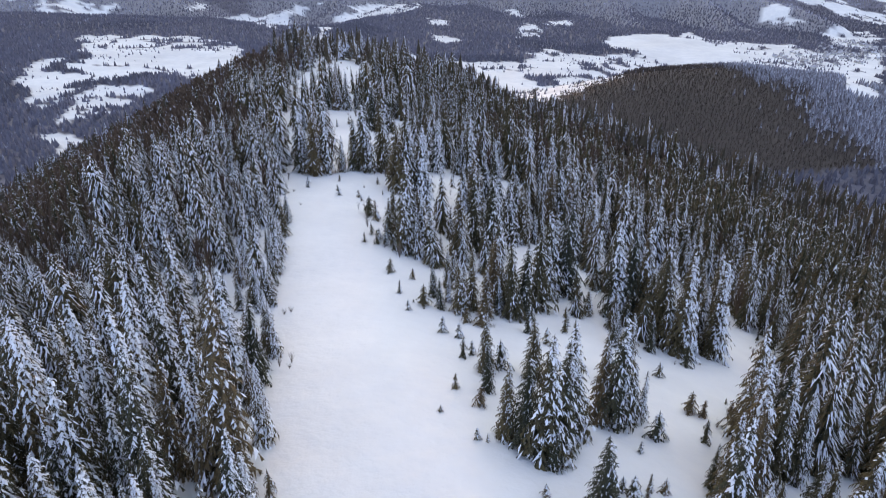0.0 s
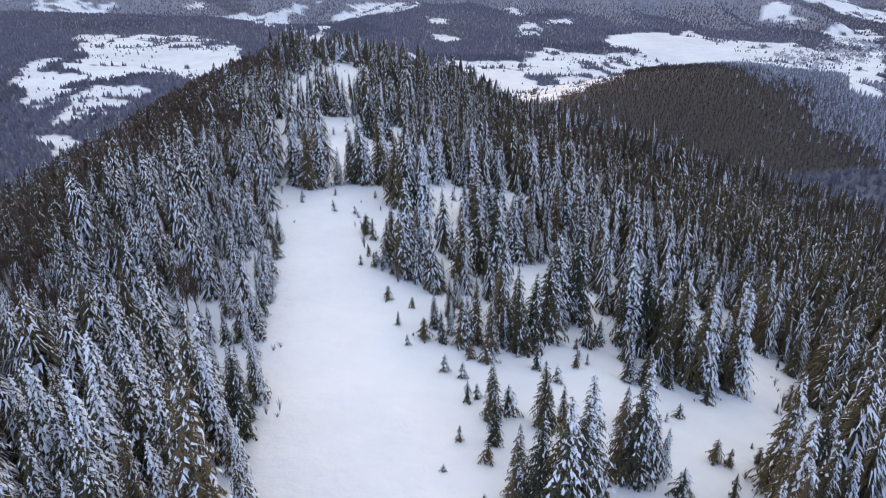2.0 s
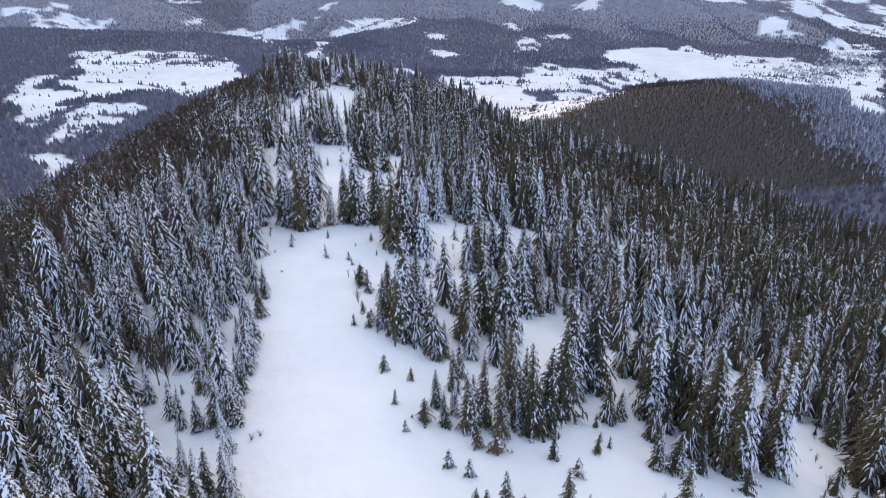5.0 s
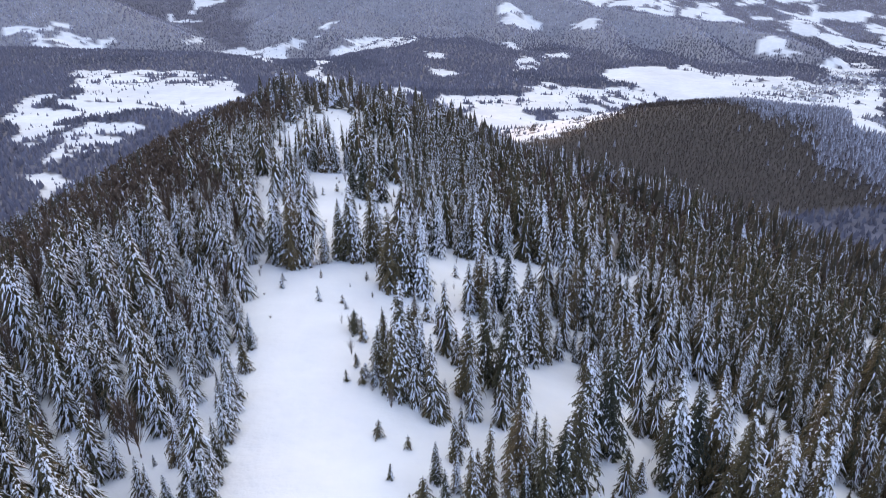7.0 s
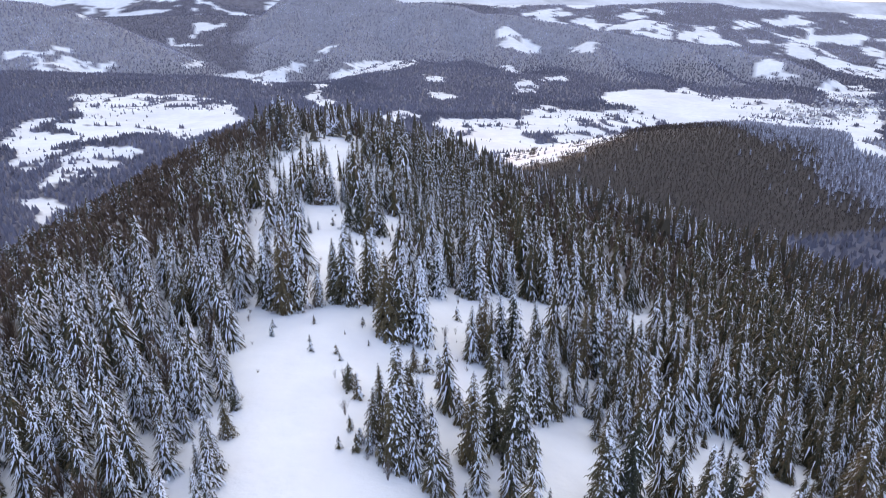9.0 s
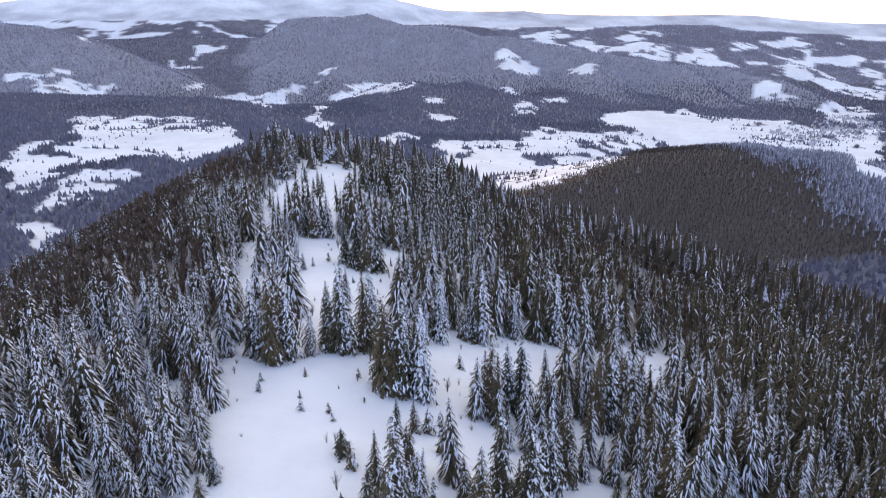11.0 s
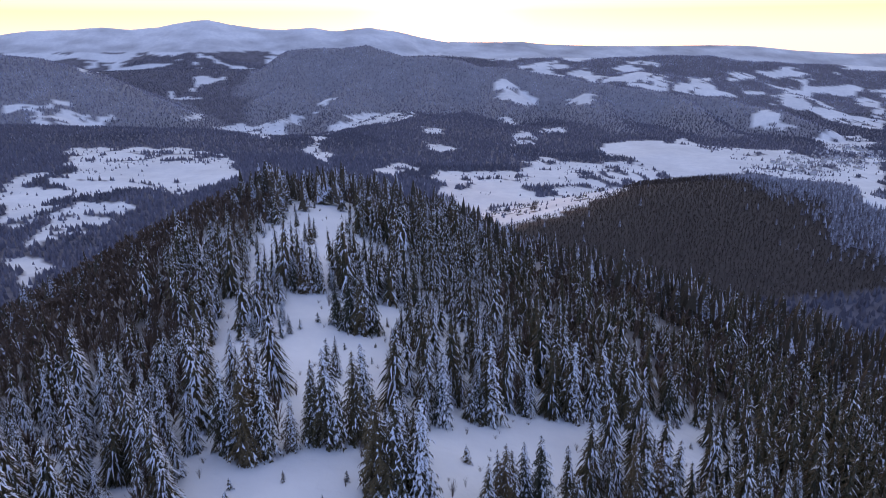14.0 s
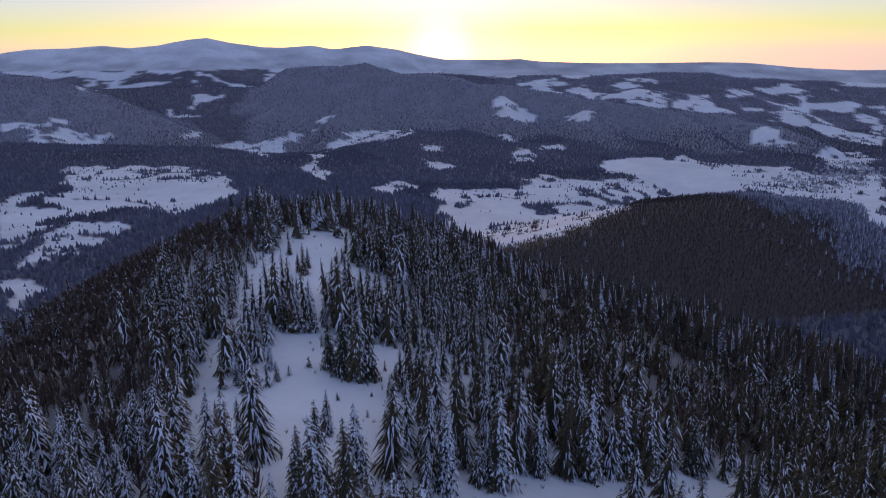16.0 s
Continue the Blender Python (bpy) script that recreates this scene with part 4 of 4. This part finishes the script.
shrubs = [link_mesh("shrub", *shrub_mesh(random.Random(700 + k), (1.3, 1.8, 3.2, 5.0)[k], (0.7, 0.9, 0.8, 1.3)[k], (14, 18, 12, 22)[k]), [TWIGS]) for k in range(4)]
sx, sy = grow.uniform(-90, 95, 4200), grow.uniform(55, 470, 4200)
edge = np.zeros(len(sx), bool)
for ex, ey in ((4, 0), (-4, 0), (0, 4), (0, -4)):
    edge |= ~open_snow(sx + ex, sy + ey)
spots = np.flatnonzero(open_snow(sx, sy) & edge)[:150]
# self-sown spruces along the same edges
for i in np.flatnonzero(open_snow(sx, sy) & edge & (sx > -25))[150:220]:
    spruce(int(grow.integers(0, 2)), float(sx[i]), float(sy[i]), float(grow.uniform(0.8, 3.4)))
for i in spots:
    k = int(grow.choice(4, p=(0.4, 0.35, 0.18, 0.07)))
    shrub = new("bare_shrub", shrubs[k])
    shrub.matrix_basis = pose(float(sx[i]), float(sy[i]), float(height(sx[i], sy[i])) - 0.1, 0, 0, float(grow.uniform(0, 360)))
    tagged(shrub, ("low leafless shrub poking through the snow", "leafless bushy shrub in the snow", "thin bare sapling at the wood edge", "small bare broadleaf tree at the wood edge")[k], "shrub", "bare shrubs of the clearings")

for x, y, size in ((-71.5, 384.0, 1.7), (-36.5, 247.0, 0.8), (-34.0, 343.0, 0.9)):
    birch = new("bare_birch", shrubs[3])
    birch.matrix_basis = pose(x, y, float(height(x, y)) - 0.1) @ Matrix.Diagonal((size, size, size * 1.2, 1))
    tagged(birch, "slender leafless birch standing alone in the snow", "birch tree", "birches of the clearings")

# ---- the wooded hill beside the ridge ----
hx, hy = scatter(grow, -420, 1000, 480, 1500, 5.6)
in_ridge = (hx > -330) & (hx < 420) & (hy < 760) & (near_ridge(hx, hy) > -262)
keep = (height(hx, hy) > -322) & ~in_ridge & (np.abs(hx) < 0.8 * hy) & ((hx > 60) | (near_ridge(hx, hy) > -270))
keep &= far_woods(hx, hy) | (hy < 900)
hx, hy = hx[keep], hy[keep]
frosty = hx + 60 * fractal(hx, hy, 60, 37, 3) + grow.normal(0, 25, len(hx)) > 540 + 0.25 * (1250 - hy)
beech = ~frosty & (hx > 40) & (grow.random(len(hx)) < 0.995)
kinds = [star_tree(random.Random(400 + k), 12.0, 2.3, 2, 4) for k in range(5)]
i = np.flatnonzero(~beech)
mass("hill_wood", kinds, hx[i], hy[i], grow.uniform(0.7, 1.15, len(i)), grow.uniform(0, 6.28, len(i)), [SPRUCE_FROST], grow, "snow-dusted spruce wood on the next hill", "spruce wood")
kinds = [bare_tree(random.Random(500 + k), 11.0, 3.4, 8) for k in range(5)]
i = np.flatnonzero(beech)
mass("hill_beech_wood", kinds, hx[i], hy[i], grow.uniform(0.75, 1.1, len(i)), grow.uniform(0, 6.28, len(i)), [BEECH_FAR], grow, "brown leafless beech wood on the next hill", "beech wood")

# ---- the woods of the valley and the mountains ----
ax, ay = scatter(grow, -1600, 1600, 480, 2000, 8.0)
bx, by = scatter(grow, -3000, 3000, 2000, 4420, 10.5)
fx, fy = np.concatenate([ax, bx]), np.concatenate([ay, by])
fx, fy = fx + grow.normal(0, 4, len(fx)), fy + grow.normal(0, 4, len(fy))
on_hill = (height(fx, fy) > -322) & (fy < 1500) & (fx > -420) & (fx < 1000) & ((fx > 60) | (near_ridge(fx, fy) > -270))
in_ridge = (fx > -330) & (fx < 420) & (fy < 760) & (near_ridge(fx, fy) > -262)
keep = (np.abs(fx) < 0.76 * fy + 30) & (fy < 4300) & (np.hypot(fx, fy) < 4650) & far_woods(fx, fy) & ~on_hill & ~in_ridge
fx, fy = fx[keep], fy[keep]
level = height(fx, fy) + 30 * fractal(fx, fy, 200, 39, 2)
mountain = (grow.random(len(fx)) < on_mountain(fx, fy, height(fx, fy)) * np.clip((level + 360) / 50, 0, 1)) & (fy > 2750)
# the far country on the right takes the pale wood too, in place of haze
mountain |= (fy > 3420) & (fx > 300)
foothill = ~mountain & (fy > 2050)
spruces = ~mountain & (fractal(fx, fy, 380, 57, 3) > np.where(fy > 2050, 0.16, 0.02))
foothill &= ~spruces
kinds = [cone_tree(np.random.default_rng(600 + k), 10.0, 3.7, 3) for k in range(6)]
for name, which, mat, label in (("valley_wood", ~mountain & ~foothill & ~spruces, VALLEY_WOOD, "leafless woods on the slopes round the valley, greyed to stand for haze"),
                                ("valley_spruce_wood", spruces, VALLEY_SPRUCE, "dark spruce woods round the valley, tinted for haze"),
                                ("foothill_wood", foothill, FOOTHILL_WOOD, "winter woods on the foothills, greyed to stand for haze"),
                                ("mountain_wood", mountain, MOUNTAIN_WOOD, "frosted wood on the mountain slopes, paled to stand for haze")):
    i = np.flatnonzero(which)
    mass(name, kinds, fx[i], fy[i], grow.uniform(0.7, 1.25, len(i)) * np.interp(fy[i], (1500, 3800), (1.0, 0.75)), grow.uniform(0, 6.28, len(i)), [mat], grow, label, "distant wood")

# single trees and bushes dotted over the snow of the valley
sx, sy = scatter(grow, -1300, 1900, 1000, 3300, 12.0)
dots = ~far_woods(sx, sy) & (np.abs(sx) < 0.76 * sy) & (grow.random(len(sx)) < 0.10 + 0.55 * fractal(sx, sy, 130, 53, 3))
sx, sy = sx[dots], sy[dots]
vu, vv = grow.uniform(-0.3, 1.1, 650), grow.normal(0, 75, 650)
sx, sy = np.concatenate([sx, 1020 + 480 * vu + 0.5 * vv]), np.concatenate([sy, 2060 + 420 * vu - vv])
dots = ~inside(sx, sy, BARE_HILL)
sx, sy = sx[dots], sy[dots]
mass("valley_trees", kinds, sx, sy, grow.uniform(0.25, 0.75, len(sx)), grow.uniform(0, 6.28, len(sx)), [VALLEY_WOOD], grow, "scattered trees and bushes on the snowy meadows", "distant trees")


# ---- the village in the valley ----
def prism(bm, w, d, low, high, ridge, over):
    """A gabled block: four walls, or a roof with eaves."""
    v = [bm.verts.new(c) for c in ((-w - over, -d - over, low), (w + over, -d - over, low), (w + over, d + over, low), (-w - over, d + over, low),
                                   (-w - over, 0, ridge), (w + over, 0, ridge))]
    for f in ((0, 1, 5, 4), (2, 3, 4, 5), (1, 2, 5), (3, 0, 4), (3, 2, 1, 0)):
        bm.faces.new([v[k] for k in f])


def house_meshes(w, d, h):
    walls, roof = bpy.data.meshes.new("wall"), bpy.data.meshes.new("roof")
    bm = bmesh.new()
    bmesh.ops.create_cube(bm, size=1, matrix=Matrix.Translation((0, 0, h / 2 - 0.5)) @ Matrix.Diagonal((2 * w, 2 * d, h + 1, 1)))
    bm.to_mesh(walls)
    bm.free()
    bm = bmesh.new()
    prism(bm, w, d, h + 0.01, h, h + d * 1.1, 0.6)
    bm.to_mesh(roof)
    bm.free()
    walls.materials.append(WALLS)
    roof.materials.append(ROOFS)
    return walls, roof


house_kinds = [house_meshes(5, 3.6, 3.2), house_meshes(6.5, 4.2, 4.5), house_meshes(4, 3.2, 2.8)]
count = 0
while count < 140:
    u, v = float(grow.uniform(0, 1)), float(grow.normal(0, 55))
    x, y = 1020 + 480 * u + 0.5 * v, 2060 + 420 * u - v
    if far_woods(np.array([x]), np.array([y]))[0]:
        v = 0
    house = new("house")
    for me in house_kinds[int(grow.integers(0, 3))]:
        new(me.name.split(".")[0], me).parent = house
    house.matrix_basis = pose(x, y, float(height(x, y)), 0, 0, float(grow.uniform(0, 180)))
    tagged(house, "small gabled village house with a snowy roof", "house", "houses of the village")
    count += 1

# ---- the sun itself, half sunk behind the far ridge ----
disc = bpy.data.meshes.new("setting_sun")
bm = bmesh.new()
bmesh.ops.create_uvsphere(bm, u_segments=24, v_segments=12, radius=24)
bm.to_mesh(disc)
bm.free()
glow, glow_nodes, glow_links, glow_shader = material("setting_sun")
glow_shader.inputs["Emission Color"].default_value, glow_shader.inputs["Emission Strength"].default_value = (1.0, 0.8, 0.5, 1), 12.0
disc.materials.append(glow)
setting_sun = new("setting_sun", disc)
setting_sun.matrix_basis = pose(-22, 4900, 3)
tagged(setting_sun, "glowing sun setting behind the far ridge", "sun")
